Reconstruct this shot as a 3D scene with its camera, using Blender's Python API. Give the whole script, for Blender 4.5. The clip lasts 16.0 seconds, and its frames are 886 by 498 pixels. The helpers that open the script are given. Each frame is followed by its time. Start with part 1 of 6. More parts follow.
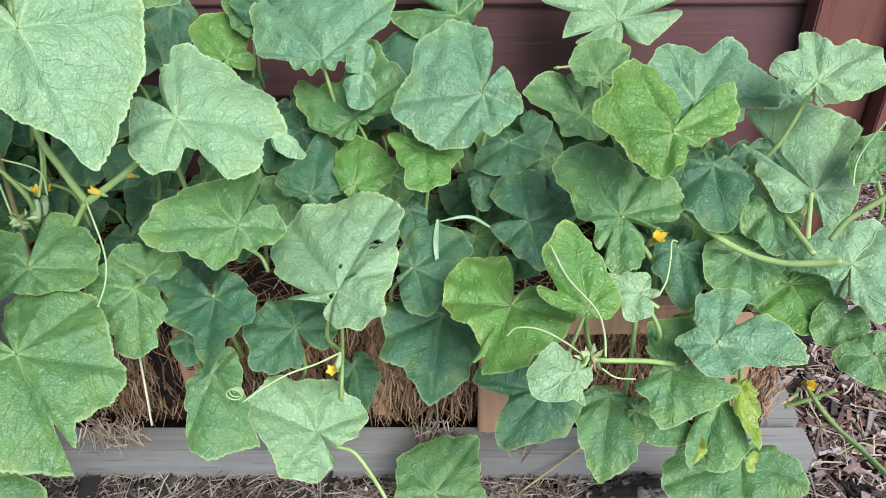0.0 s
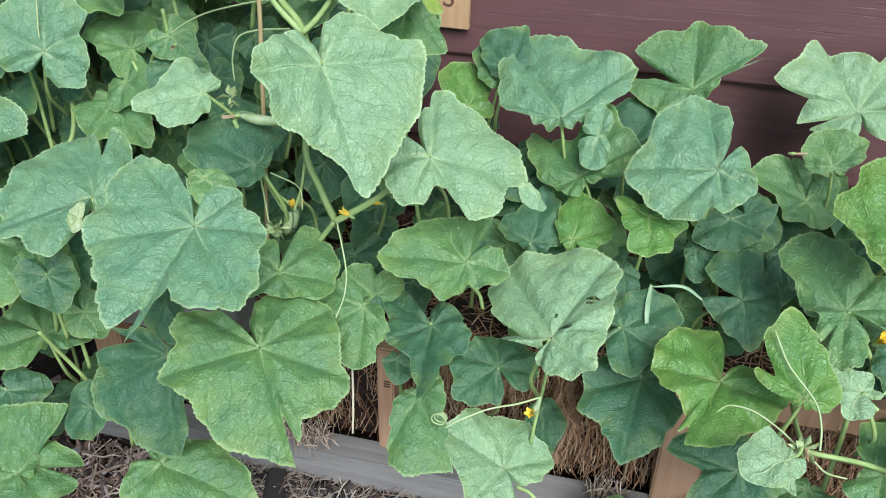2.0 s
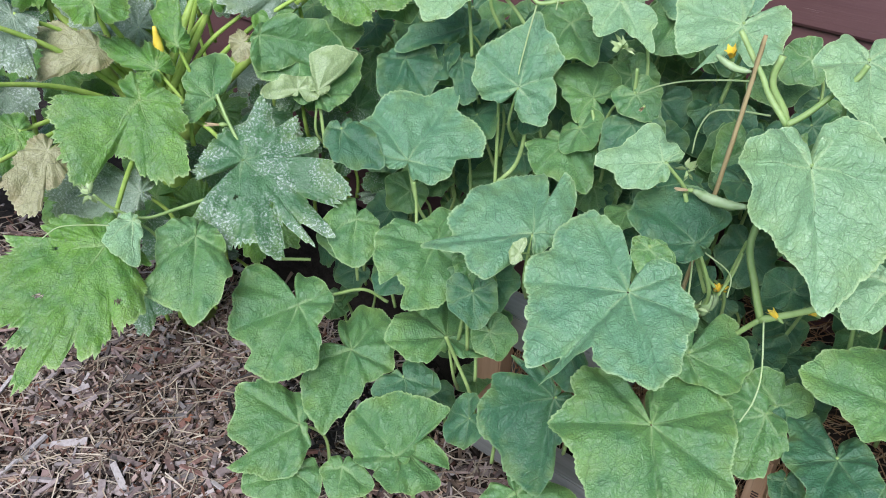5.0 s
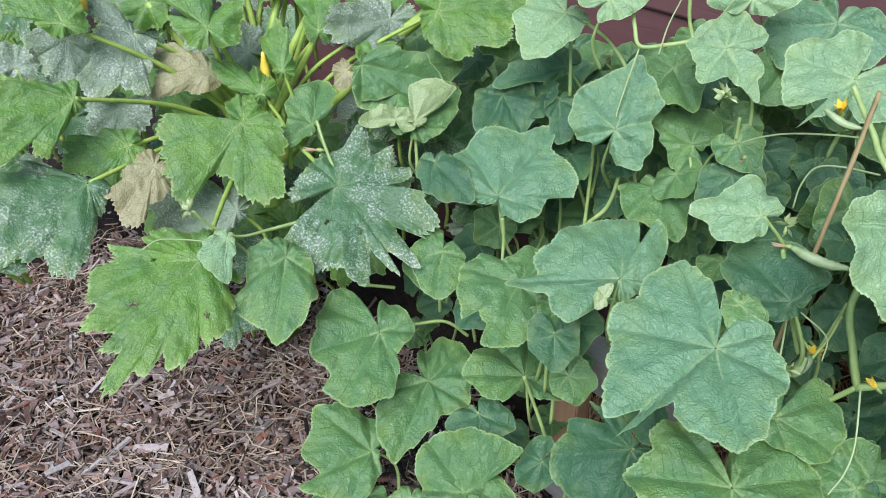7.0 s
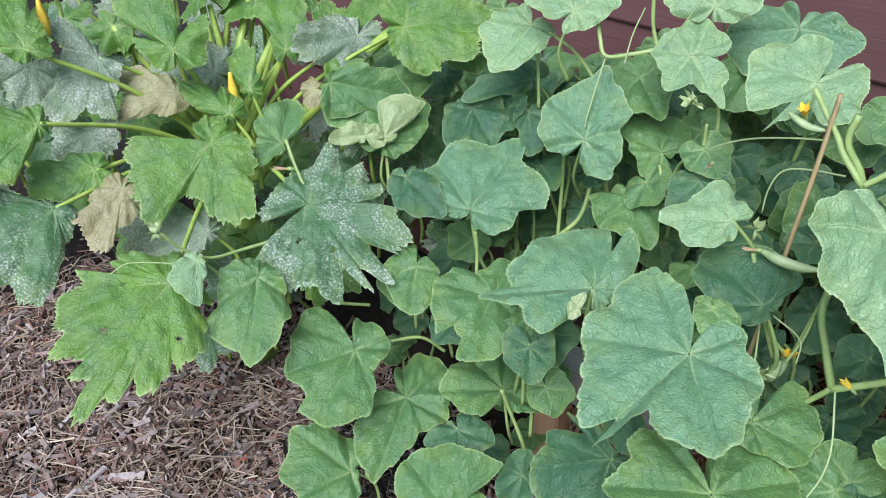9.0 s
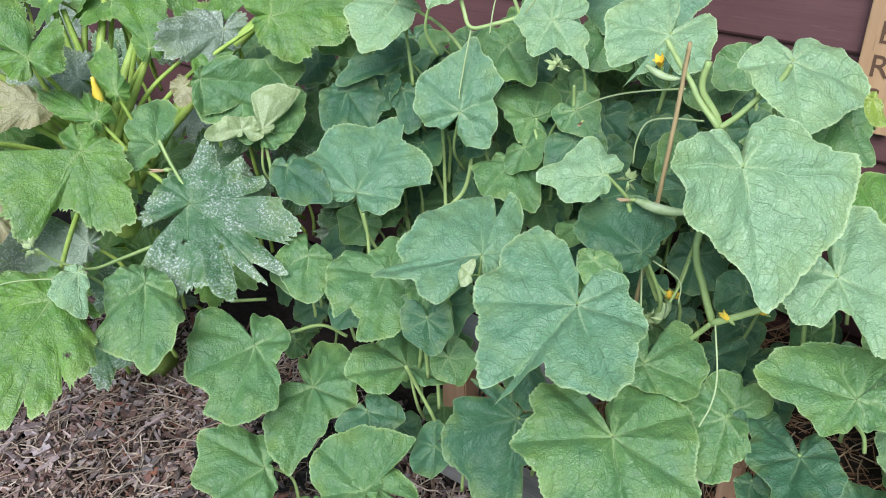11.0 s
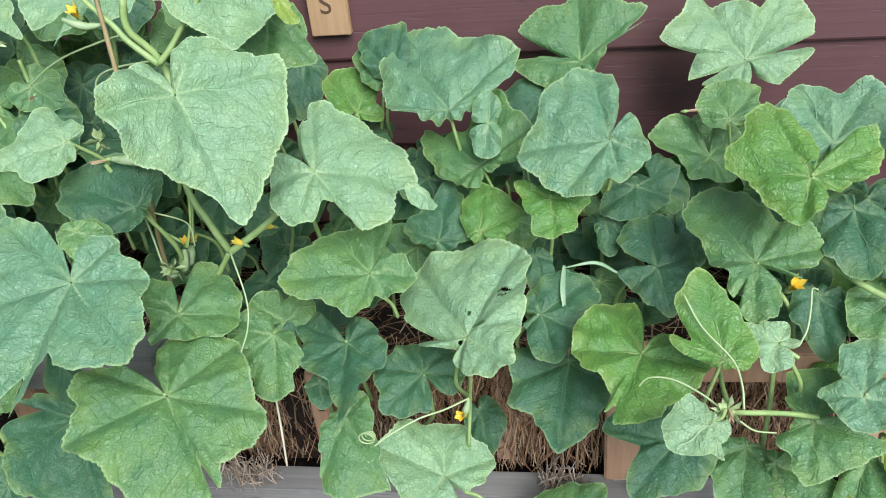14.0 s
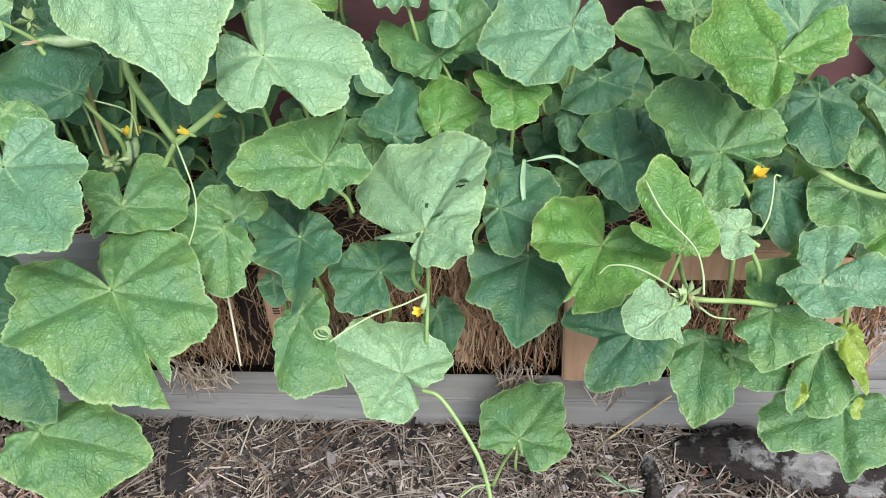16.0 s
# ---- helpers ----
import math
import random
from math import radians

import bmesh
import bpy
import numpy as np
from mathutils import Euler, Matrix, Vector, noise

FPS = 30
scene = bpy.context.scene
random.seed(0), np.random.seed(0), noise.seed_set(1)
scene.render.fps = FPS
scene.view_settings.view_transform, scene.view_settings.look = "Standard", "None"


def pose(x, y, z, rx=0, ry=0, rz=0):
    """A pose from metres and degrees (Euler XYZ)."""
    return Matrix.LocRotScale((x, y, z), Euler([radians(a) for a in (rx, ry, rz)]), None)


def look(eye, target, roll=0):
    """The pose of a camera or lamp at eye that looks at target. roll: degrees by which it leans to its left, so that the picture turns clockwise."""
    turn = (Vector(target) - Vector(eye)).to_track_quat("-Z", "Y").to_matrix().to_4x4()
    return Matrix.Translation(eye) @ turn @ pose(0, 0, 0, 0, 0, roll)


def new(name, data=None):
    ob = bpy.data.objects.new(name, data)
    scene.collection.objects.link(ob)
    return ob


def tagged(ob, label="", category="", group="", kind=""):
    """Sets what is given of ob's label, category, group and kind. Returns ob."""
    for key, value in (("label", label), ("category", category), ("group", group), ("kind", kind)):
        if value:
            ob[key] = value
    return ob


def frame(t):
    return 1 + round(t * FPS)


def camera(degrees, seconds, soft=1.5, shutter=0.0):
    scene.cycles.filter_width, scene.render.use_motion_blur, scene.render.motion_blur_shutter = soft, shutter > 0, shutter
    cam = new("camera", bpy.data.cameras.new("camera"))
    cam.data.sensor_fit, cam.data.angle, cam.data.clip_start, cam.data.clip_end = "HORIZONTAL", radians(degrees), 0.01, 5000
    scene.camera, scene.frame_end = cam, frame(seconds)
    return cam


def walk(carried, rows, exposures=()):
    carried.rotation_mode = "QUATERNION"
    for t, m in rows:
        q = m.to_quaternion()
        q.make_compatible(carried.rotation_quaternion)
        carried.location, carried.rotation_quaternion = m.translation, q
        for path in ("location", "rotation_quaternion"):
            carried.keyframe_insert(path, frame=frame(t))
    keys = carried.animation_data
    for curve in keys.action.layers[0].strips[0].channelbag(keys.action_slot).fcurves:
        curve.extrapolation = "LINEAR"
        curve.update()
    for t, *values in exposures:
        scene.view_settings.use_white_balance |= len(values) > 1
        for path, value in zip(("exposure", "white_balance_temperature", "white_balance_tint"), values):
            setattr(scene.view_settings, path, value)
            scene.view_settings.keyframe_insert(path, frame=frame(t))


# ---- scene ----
cam = camera(55.8, 16.0, 1.0)
# seconds, eye, yaw, pitch, roll
PATH = [
    (0, 0.0108, 0.0018, 1.4995, 0.50, -36.45, -0.37),
    (0.5, -0.0091, -0.0189, 1.5132, 1.74, -35.95, 0.47),
    (1, -0.0390, -0.0375, 1.5301, 5.04, -35.23, 0.94),
    (1.5, -0.0773, -0.0513, 1.5449, 8.25, -34.33, 1.30),
    (2, -0.1160, -0.0623, 1.5495, 12.42, -33.68, 1.54),
    (2.5, -0.1587, -0.0763, 1.5535, 16.74, -33.62, 1.76),
    (3, -0.1958, -0.0863, 1.5651, 22.02, -33.20, 1.95),
    (3.5, -0.2213, -0.0813, 1.5773, 27.71, -33.28, 1.95),
    (4, -0.2493, -0.0925, 1.5891, 32.63, -32.81, 2.39),
    (4.5, -0.2644, -0.0948, 1.5943, 36.70, -32.58, 2.20),
    (5, -0.2737, -0.0934, 1.5959, 39.31, -32.34, 2.50),
    (7.5, -0.2785, -0.0816, 1.6046, 46.94, -30.10, 2.71),
    (8, -0.2763, -0.0763, 1.6002, 46.72, -29.59, 2.40),
    (10.5, -0.2510, -0.0666, 1.5881, 40.03, -29.84, 0.21),
    (11, -0.2355, -0.0679, 1.5809, 37.31, -29.95, -0.73),
    (11.5, -0.1974, -0.0469, 1.5738, 32.25, -30.29, -1.84),
    (12, -0.1559, -0.0327, 1.5718, 27.00, -30.66, -3.18),
    (12.5, -0.1143, -0.0224, 1.5668, 22.69, -31.34, -4.26),
    (13, -0.0812, -0.0142, 1.5630, 18.86, -32.14, -5.19),
    (13.5, -0.0479, -0.0074, 1.5509, 13.77, -33.21, -5.03),
    (14, -0.0167, 0.0004, 1.5279, 9.56, -33.71, -5.87),
    (14.5, -0.0138, 0.0004, 1.4925, 9.05, -35.40, -6.54),
    (15, -0.0029, -0.0106, 1.4528, 8.67, -36.24, -6.82),
    (15.5, 0.0016, -0.0025, 1.4264, 8.05, -37.12, -6.52),
    (16, -0.0186, -0.0045, 1.4499, 6.63, -38.60, -4.14),
]
walk(cam, [(t, pose(x, y, z, 90 + pitch, 0, yaw) @ pose(0, 0, 0, 0, 0, roll)) for t, x, y, z, yaw, pitch, roll in PATH],
     exposures=((0, 0.19, 6240, 10), (3.5, -0.01, 6010, 10), (8, 0.0, 6100, 13), (12, 0.05, 6090, 13), (14, 0.10, 6190, 10), (16, 0.22, 6340, 10)))

# ---- world, sun, exposure ----
world = bpy.data.worlds.new("sky")
scene.world = world
world.use_nodes = True
wn = world.node_tree
sky = wn.nodes.new("ShaderNodeTexSky")
sky.sky_type, sky.sun_disc = "NISHITA", False
sky.sun_elevation, sky.sun_rotation = radians(45), radians(153)
wn.links.new(sky.outputs[0], wn.nodes["Background"].inputs[0])
wn.nodes["Background"].inputs[1].default_value = 0.132
sun = new("sun", bpy.data.lights.new("sun", "SUN"))
sun.data.energy, sun.data.angle, sun.data.color = 4.8, radians(40), (1.0, 0.99, 0.98)
sun.matrix_world = look((1.5, -2.1, 4.0), (-0.2, 1.2, 0.3))


# ---- materials ----
def material(name, rough=0.6, metal=0.0):
    m = bpy.data.materials.new(name)
    m.use_nodes = True
    b = m.node_tree.nodes["Principled BSDF"]
    b.inputs["Roughness"].default_value, b.inputs["Metallic"].default_value = rough, metal
    return m, m.node_tree, b


def uv_node(nt, layer):
    n = nt.nodes.new("ShaderNodeUVMap")
    n.uv_map = layer
    return n


def attribute_node(nt, layer):
    n = nt.nodes.new("ShaderNodeAttribute")
    n.attribute_name = layer
    return n


def math_node(nt, op, a, b=None, c=None):
    n = nt.nodes.new("ShaderNodeMath")
    n.operation = op
    for i, v in enumerate((a, b, c)):
        if v is None:
            continue
        if isinstance(v, (int, float)):
            n.inputs[i].default_value = v
        else:
            nt.links.new(v, n.inputs[i])
    return n.outputs[0]


def mix(nt, fac, a, b, blend="MIX"):
    n = nt.nodes.new("ShaderNodeMix")
    n.data_type, n.blend_type = "RGBA", blend
    for i, v in ((0, fac), (6, a), (7, b)):
        if isinstance(v, (int, float)):
            n.inputs[i].default_value = v
        elif isinstance(v, tuple):
            n.inputs[i].default_value = (*v, 1.0)
        else:
            nt.links.new(v, n.inputs[i])
    return n.outputs[2]


def ramp(nt, fac, lo, hi, clamp=True):
    n = nt.nodes.new("ShaderNodeMapRange")
    n.clamp = clamp
    nt.links.new(fac, n.inputs[0])
    n.inputs[1].default_value, n.inputs[2].default_value = lo, hi
    return n.outputs[0]


def noise_tex(nt, vector, scale, detail=3.0, rough=0.55):
    n = nt.nodes.new("ShaderNodeTexNoise")
    n.inputs["Scale"].default_value, n.inputs["Detail"].default_value, n.inputs["Roughness"].default_value = scale, detail, rough
    if vector is not None:
        nt.links.new(vector, n.inputs["Vector"])
    return n.outputs["Fac"]


def bump(nt, height, strength, distance, shader):
    n = nt.nodes.new("ShaderNodeBump")
    n.inputs["Strength"].default_value, n.inputs["Distance"].default_value = strength, distance
    nt.links.new(height, n.inputs["Height"])
    nt.links.new(n.outputs[0], shader.inputs["Normal"])
    return n


def leaf_material(name, young, old, vein, rough=0.40, mildew=0.0, yellow=(0.30, 0.40, 0.08), edge=0.32, translucent=0.24, crinkle=1.0):
    """Leaf skin: main and side veins laid out by the blade's own coordinates, puckered tissue, blotches, paler rim."""
    m, nt, b = material(name, rough)
    ln = nt.links
    uv = uv_node(nt, "vein")
    plate = uv_node(nt, "plate")
    sep = nt.nodes.new("ShaderNodeSeparateXYZ")
    ln.new(uv.outputs[0], sep.inputs[0])
    gap = attribute_node(nt, "gap").outputs["Fac"]
    rim = attribute_node(nt, "rim").outputs["Fac"]
    rnd = nt.nodes.new("ShaderNodeObjectInfo").outputs["Random"]
    frac = math_node(nt, "PINGPONG", sep.outputs[0], 0.5)
    dist = math_node(nt, "MULTIPLY", frac, gap)
    wob = noise_tex(nt, plate.outputs[0], 60.0, 2.0)
    dist = math_node(nt, "ADD", dist, math_node(nt, "MULTIPLY_ADD", wob, 0.003, -0.0015))
    wide = math_node(nt, "MULTIPLY_ADD", ramp(nt, sep.outputs[1], 0.09, 0.0), 0.0013, 0.0009)
    main = math_node(nt, "SUBTRACT", 1.0, math_node(nt, "MINIMUM", math_node(nt, "DIVIDE", math_node(nt, "ABSOLUTE", dist), wide), 1.0))
    pale_main = math_node(nt, "MULTIPLY", math_node(nt, "POWER", main, 0.6), math_node(nt, "MULTIPLY_ADD", ramp(nt, sep.outputs[1], 0.085, 0.0), 0.46, 0.05))
    along = math_node(nt, "MULTIPLY_ADD", dist, -0.85, sep.outputs[1])
    along = math_node(nt, "ADD", along, math_node(nt, "MULTIPLY_ADD", noise_tex(nt, plate.outputs[0], 24.0, 2.0), 0.024, -0.012))
    side = math_node(nt, "PINGPONG", math_node(nt, "DIVIDE", along, 0.021), 0.5)
    patchy = math_node(nt, "MULTIPLY_ADD", ramp(nt, noise_tex(nt, plate.outputs[0], 45.0, 2.0), 0.38, 0.6), 0.65, 0.35)
    side_line = math_node(nt, "MULTIPLY", math_node(nt, "SUBTRACT", 1.0, ramp(nt, side, 0.0, 0.06)), patchy)
    warp = nt.nodes.new("ShaderNodeTexNoise")
    warp.inputs["Scale"].default_value = 90.0
    ln.new(plate.outputs[0], warp.inputs["Vector"])
    bent = nt.nodes.new("ShaderNodeVectorMath")
    bent.operation = "MULTIPLY_ADD"
    ln.new(warp.outputs["Color"], bent.inputs[0])
    bent.inputs[1].default_value = (0.009, 0.009, 0.0)
    ln.new(plate.outputs[0], bent.inputs[2])
    vor = nt.nodes.new("ShaderNodeTexVoronoi")
    vor.feature = "DISTANCE_TO_EDGE"
    vor.inputs["Scale"].default_value = 120.0
    ln.new(bent.outputs[0], vor.inputs["Vector"])
    cells = nt.nodes.new("ShaderNodeTexVoronoi")
    cells.feature = "DISTANCE_TO_EDGE"
    cells.inputs["Scale"].default_value = 290.0
    ln.new(bent.outputs[0], cells.inputs["Vector"])
    net = math_node(nt, "MULTIPLY", math_node(nt, "SUBTRACT", 1.0, ramp(nt, vor.outputs["Distance"], 0.0, 0.07)), math_node(nt, "MULTIPLY_ADD", ramp(nt, noise_tex(nt, plate.outputs[0], 38.0, 2.0), 0.35, 0.6), 0.75, 0.25))
    blotch = noise_tex(nt, plate.outputs[0], 15.0, 4.0, 0.62)
    fine = noise_tex(nt, plate.outputs[0], 420.0, 3.0, 0.7)
    col = mix(nt, ramp(nt, blotch, 0.32, 0.70), young, old)
    col = mix(nt, math_node(nt, "MULTIPLY", rnd, 0.5), col, old)
    glow = math_node(nt, "MULTIPLY", ramp(nt, sep.outputs[1], 0.055, 0.0), math_node(nt, "SUBTRACT", 1.0, ramp(nt, math_node(nt, "ABSOLUTE", dist), 0.0, 0.012)))
    col = mix(nt, math_node(nt, "MULTIPLY", glow, 0.35), col, tuple(0.4 * a + 0.6 * v for a, v in zip(young, vein)))
    col = mix(nt, math_node(nt, "MULTIPLY", net, 0.62), col, tuple(c * 0.42 for c in old))
    col = mix(nt, math_node(nt, "MULTIPLY", math_node(nt, "SUBTRACT", 1.0, ramp(nt, cells.outputs["Distance"], 0.0, 0.14)), 0.32), col, tuple(c * 0.5 for c in old))
    col = mix(nt, math_node(nt, "MULTIPLY", side_line, 0.50), col, tuple(c * 0.34 for c in old))
    col = mix(nt, pale_main, col, vein)
    worn = math_node(nt, "MULTIPLY", ramp(nt, rim, 0.62, 1.0), ramp(nt, noise_tex(nt, plate.outputs[0], 24.0, 3.0), 0.42, 0.62))
    col = mix(nt, math_node(nt, "MULTIPLY", worn, edge), col, yellow)
    col = mix(nt, math_node(nt, "MULTIPLY", ramp(nt, rim, 0.965, 0.99), 0.5), col, tuple(min(1, c * 1.25) for c in vein))
    if mildew:
        zone = math_node(nt, "ADD", noise_tex(nt, plate.outputs[0], 14.0, 3.0, 0.6), math_node(nt, "MULTIPLY", rim, 0.16))
        grain = noise_tex(nt, plate.outputs[0], 190.0, 2.0, 0.6)
        dust = math_node(nt, "MULTIPLY", ramp(nt, zone, 0.52, 0.70), ramp(nt, grain, 0.52, 0.59))
        dust = math_node(nt, "MAXIMUM", dust, math_node(nt, "MULTIPLY", ramp(nt, zone, 0.62, 0.90), 0.35))
        col = mix(nt, math_node(nt, "MULTIPLY", dust, mildew), col, (0.60, 0.66, 0.60))
    ln.new(col, b.inputs["Base Color"])
    ln.new(math_node(nt, "MULTIPLY_ADD", fine, 0.12, rough - 0.06), b.inputs["Roughness"])
    b.inputs["Specular IOR Level"].default_value = 0.62
    b.inputs["Sheen Weight"].default_value = 0.05
    b.inputs["Sheen Roughness"].default_value = 0.45
    b.inputs["Sheen Tint"].default_value = (0.86, 0.95, 0.92, 1)
    puff = math_node(nt, "MULTIPLY", ramp(nt, vor.outputs["Distance"], 0.0, 0.40), 0.36)
    swell = math_node(nt, "MULTIPLY", math_node(nt, "POWER", math_node(nt, "MULTIPLY", side, 2.0), 0.6), patchy)
    relief = math_node(nt, "ADD", puff, math_node(nt, "MULTIPLY", swell, 0.20))
    relief = math_node(nt, "ADD", relief, math_node(nt, "MULTIPLY", main, -0.4))
    relief = math_node(nt, "ADD", relief, math_node(nt, "MULTIPLY", side_line, -0.20))
    relief = math_node(nt, "ADD", relief, math_node(nt, "MULTIPLY", ramp(nt, cells.outputs["Distance"], 0.0, 0.34), 0.20))
    relief = math_node(nt, "ADD", relief, math_node(nt, "MULTIPLY", noise_tex(nt, plate.outputs[0], 75.0, 3.0), 0.45))
    bp = bump(nt, relief, 0.85 * crinkle, 0.0029, b)
    tr = nt.nodes.new("ShaderNodeBsdfTranslucent")
    ln.new(mix(nt, 0.5, col, (0.22, 0.42, 0.05)), tr.inputs[0])
    ln.new(bp.outputs[0], tr.inputs["Normal"])
    ms = nt.nodes.new("ShaderNodeMixShader")
    ms.inputs[0].default_value = translucent
    ln.new(b.outputs[0], ms.inputs[1])
    ln.new(tr.outputs[0], ms.inputs[2])
    ln.new(ms.outputs[0], nt.nodes["Material Output"].inputs[0])
    return m


LEAF = {
    "mid": leaf_material("cucumber_leaf_green", (0.172, 0.335, 0.094), (0.096, 0.238, 0.094), (0.34, 0.47, 0.20)),
    # young pale leaves, lightened further: skylight and sheen on them are in the colour
    "pale": leaf_material("cucumber_leaf_pale_lit", (0.360, 0.555, 0.270), (0.240, 0.425, 0.230), (0.47, 0.60, 0.31)),
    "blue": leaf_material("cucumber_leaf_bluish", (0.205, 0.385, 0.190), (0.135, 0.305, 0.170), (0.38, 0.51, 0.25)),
    # deeper green; on inner leaves this colour also stands in for foliage shade
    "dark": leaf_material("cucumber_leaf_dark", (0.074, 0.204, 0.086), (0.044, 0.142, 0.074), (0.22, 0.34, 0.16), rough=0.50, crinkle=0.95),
    "yellow": leaf_material("cucumber_leaf_yellowing", (0.165, 0.355, 0.056), (0.100, 0.262, 0.056), (0.36, 0.48, 0.16), edge=0.40),
    "squash": leaf_material("squash_leaf_green", (0.178, 0.365, 0.042), (0.084, 0.222, 0.054), (0.38, 0.50, 0.20), mildew=0.10, crinkle=0.9),
    "mildew": leaf_material("squash_leaf_mildewed", (0.105, 0.245, 0.085), (0.066, 0.175, 0.078), (0.26, 0.40, 0.18), mildew=0.68, crinkle=0.7),
    "grey": leaf_material("squash_leaf_grey", (0.27, 0.37, 0.255), (0.19, 0.275, 0.185), (0.42, 0.50, 0.36), mildew=0.75, crinkle=0.9),
    "under": leaf_material("leaf_underside", (0.40, 0.50, 0.24), (0.32, 0.43, 0.20), (0.50, 0.58, 0.32), crinkle=0.6),
    "lime": leaf_material("cucumber_leaf_lime", (0.33, 0.43, 0.05), (0.24, 0.36, 0.05), (0.44, 0.52, 0.14), crinkle=0.6),
    "dry": leaf_material("squash_leaf_withered", (0.45, 0.44, 0.24), (0.34, 0.325, 0.165), (0.50, 0.48, 0.28), yellow=(0.33, 0.25, 0.13), edge=0.6, crinkle=0.8),
}


def stem_material(name, a, b_col):
    m, nt, b = material(name, 0.45)
    tc = nt.nodes.new("ShaderNodeTexCoord")
    n = noise_tex(nt, tc.outputs["Object"], 30.0, 3.0)
    nt.links.new(mix(nt, ramp(nt, n, 0.35, 0.65), a, b_col), b.inputs["Base Color"])
    bump(nt, noise_tex(nt, tc.outputs["Object"], 420.0, 2.0), 0.5, 0.0012, b)
    b.inputs["Subsurface Weight"].default_value = 0.12
    b.inputs["Subsurface Radius"].default_value = (0.006, 0.008, 0.003)
    return m


STEM = stem_material("stem_green", (0.34, 0.46, 0.17), (0.24, 0.36, 0.12))
TENDRIL = stem_material("tendril_pale", (0.46, 0.56, 0.30), (0.38, 0.50, 0.22))
SQUASH_STEM = stem_material("squash_stem", (0.42, 0.56, 0.13), (0.28, 0.43, 0.08))
FRUIT = stem_material("cucumber_skin", (0.42, 0.52, 0.30), (0.24, 0.36, 0.15))
PETAL = stem_material("petal_yellow", (0.82, 0.66, 0.09), (0.76, 0.52, 0.05))
WILT = stem_material("petal_withered", (0.62, 0.48, 0.30), (0.48, 0.36, 0.22))


def wood_material(name, a, b_col, grain=(3.0, 60.0, 60.0), rough=0.75, crack=0.5):
    m, nt, b = material(name, rough)
    tc = nt.nodes.new("ShaderNodeTexCoord")
    mp = nt.nodes.new("ShaderNodeMapping")
    mp.inputs["Scale"].default_value = grain
    nt.links.new(tc.outputs["Object"], mp.inputs[0])
    g = noise_tex(nt, mp.outputs[0], 1.0, 6.0, 0.65)
    big = noise_tex(nt, tc.outputs["Object"], 5.0, 3.0)
    col = mix(nt, ramp(nt, g, 0.3, 0.7), a, b_col)
    col = mix(nt, math_node(nt, "MULTIPLY", ramp(nt, big, 0.4, 0.75), 0.35), col, tuple(c * 0.6 for c in b_col))
    fis = ramp(nt, noise_tex(nt, mp.outputs[0], 2.3, 2.0), 0.66, 0.70)
    col = mix(nt, math_node(nt, "MULTIPLY", fis, crack), col, tuple(c * 0.25 for c in b_col))
    nt.links.new(col, b.inputs["Base Color"])
    bump(nt, math_node(nt, "SUBTRACT", g, math_node(nt, "MULTIPLY", fis, 0.8)), 0.5, 0.002, b)
    return m


GREY_WOOD = wood_material("weathered_timber", (0.30, 0.29, 0.275), (0.20, 0.19, 0.18))
STUD_WOOD = wood_material("stud_pine", (0.52, 0.33, 0.21), (0.40, 0.23, 0.13), grain=(60.0, 60.0, 4.0), crack=0.2)
STAKE_WOOD = wood_material("stake_wood", (0.50, 0.40, 0.21), (0.38, 0.28, 0.13), grain=(120.0, 120.0, 6.0), crack=0.2)
SIGN_WOOD = wood_material("sign_pine", (0.50, 0.33, 0.18), (0.40, 0.25, 0.13), grain=(70.0, 70.0, 4.0), rough=0.55, crack=0.15)
PAINT = wood_material("siding_paint", (0.125, 0.060, 0.060), (0.105, 0.048, 0.050), grain=(2.0, 40.0, 90.0), rough=0.5, crack=0.10)
POST_PAINT = wood_material("post_paint", (0.200, 0.080, 0.062), (0.150, 0.058, 0.046), grain=(70.0, 70.0, 3.0), rough=0.5, crack=0.25)


def bark_material(name):
    """Charred bark with pale peeled patches, split along the grain."""
    m, nt, b = material(name, 0.9)
    b.inputs["Specular IOR Level"].default_value = 0.2
    tc = nt.nodes.new("ShaderNodeTexCoord")
    mp = nt.nodes.new("ShaderNodeMapping")
    mp.inputs["Scale"].default_value = (9.0, 60.0, 60.0)
    nt.links.new(tc.outputs["Object"], mp.inputs[0])
    patch = ramp(nt, noise_tex(nt, tc.outputs["Object"], 11.0, 5.0, 0.65), 0.47, 0.53)
    grain = noise_tex(nt, mp.outputs[0], 1.0, 6.0, 0.7)
    pale = mix(nt, ramp(nt, grain, 0.35, 0.65), (0.30, 0.29, 0.275), (0.12, 0.11, 0.10))
    dark = mix(nt, ramp(nt, grain, 0.3, 0.7), (0.012, 0.010, 0.009), (0.05, 0.042, 0.037))
    nt.links.new(mix(nt, patch, dark, pale), b.inputs["Base Color"])
    bump(nt, math_node(nt, "ADD", grain, math_node(nt, "MULTIPLY", patch, 0.4)), 1.0, 0.008, b)
    return m


LOG = bark_material("log_bark")
DARK_WOOD = wood_material("rotten_wood", (0.030, 0.025, 0.023), (0.012, 0.010, 0.010), grain=(60.0, 5.0, 60.0), rough=0.9, crack=0.6)
CLAY = wood_material("clay_red", (0.36, 0.16, 0.09), (0.26, 0.11, 0.07), crack=0.1)
BURNT = material("burnt_letter", 0.8)[0]
BURNT.node_tree.nodes["Principled BSDF"].inputs["Base Color"].default_value = (0.10, 0.055, 0.03, 1)
STAMP = material("stamp_ink", 0.8)[0]
STAMP.node_tree.nodes["Principled BSDF"].inputs["Base Color"].default_value = (0.05, 0.03, 0.03, 1)


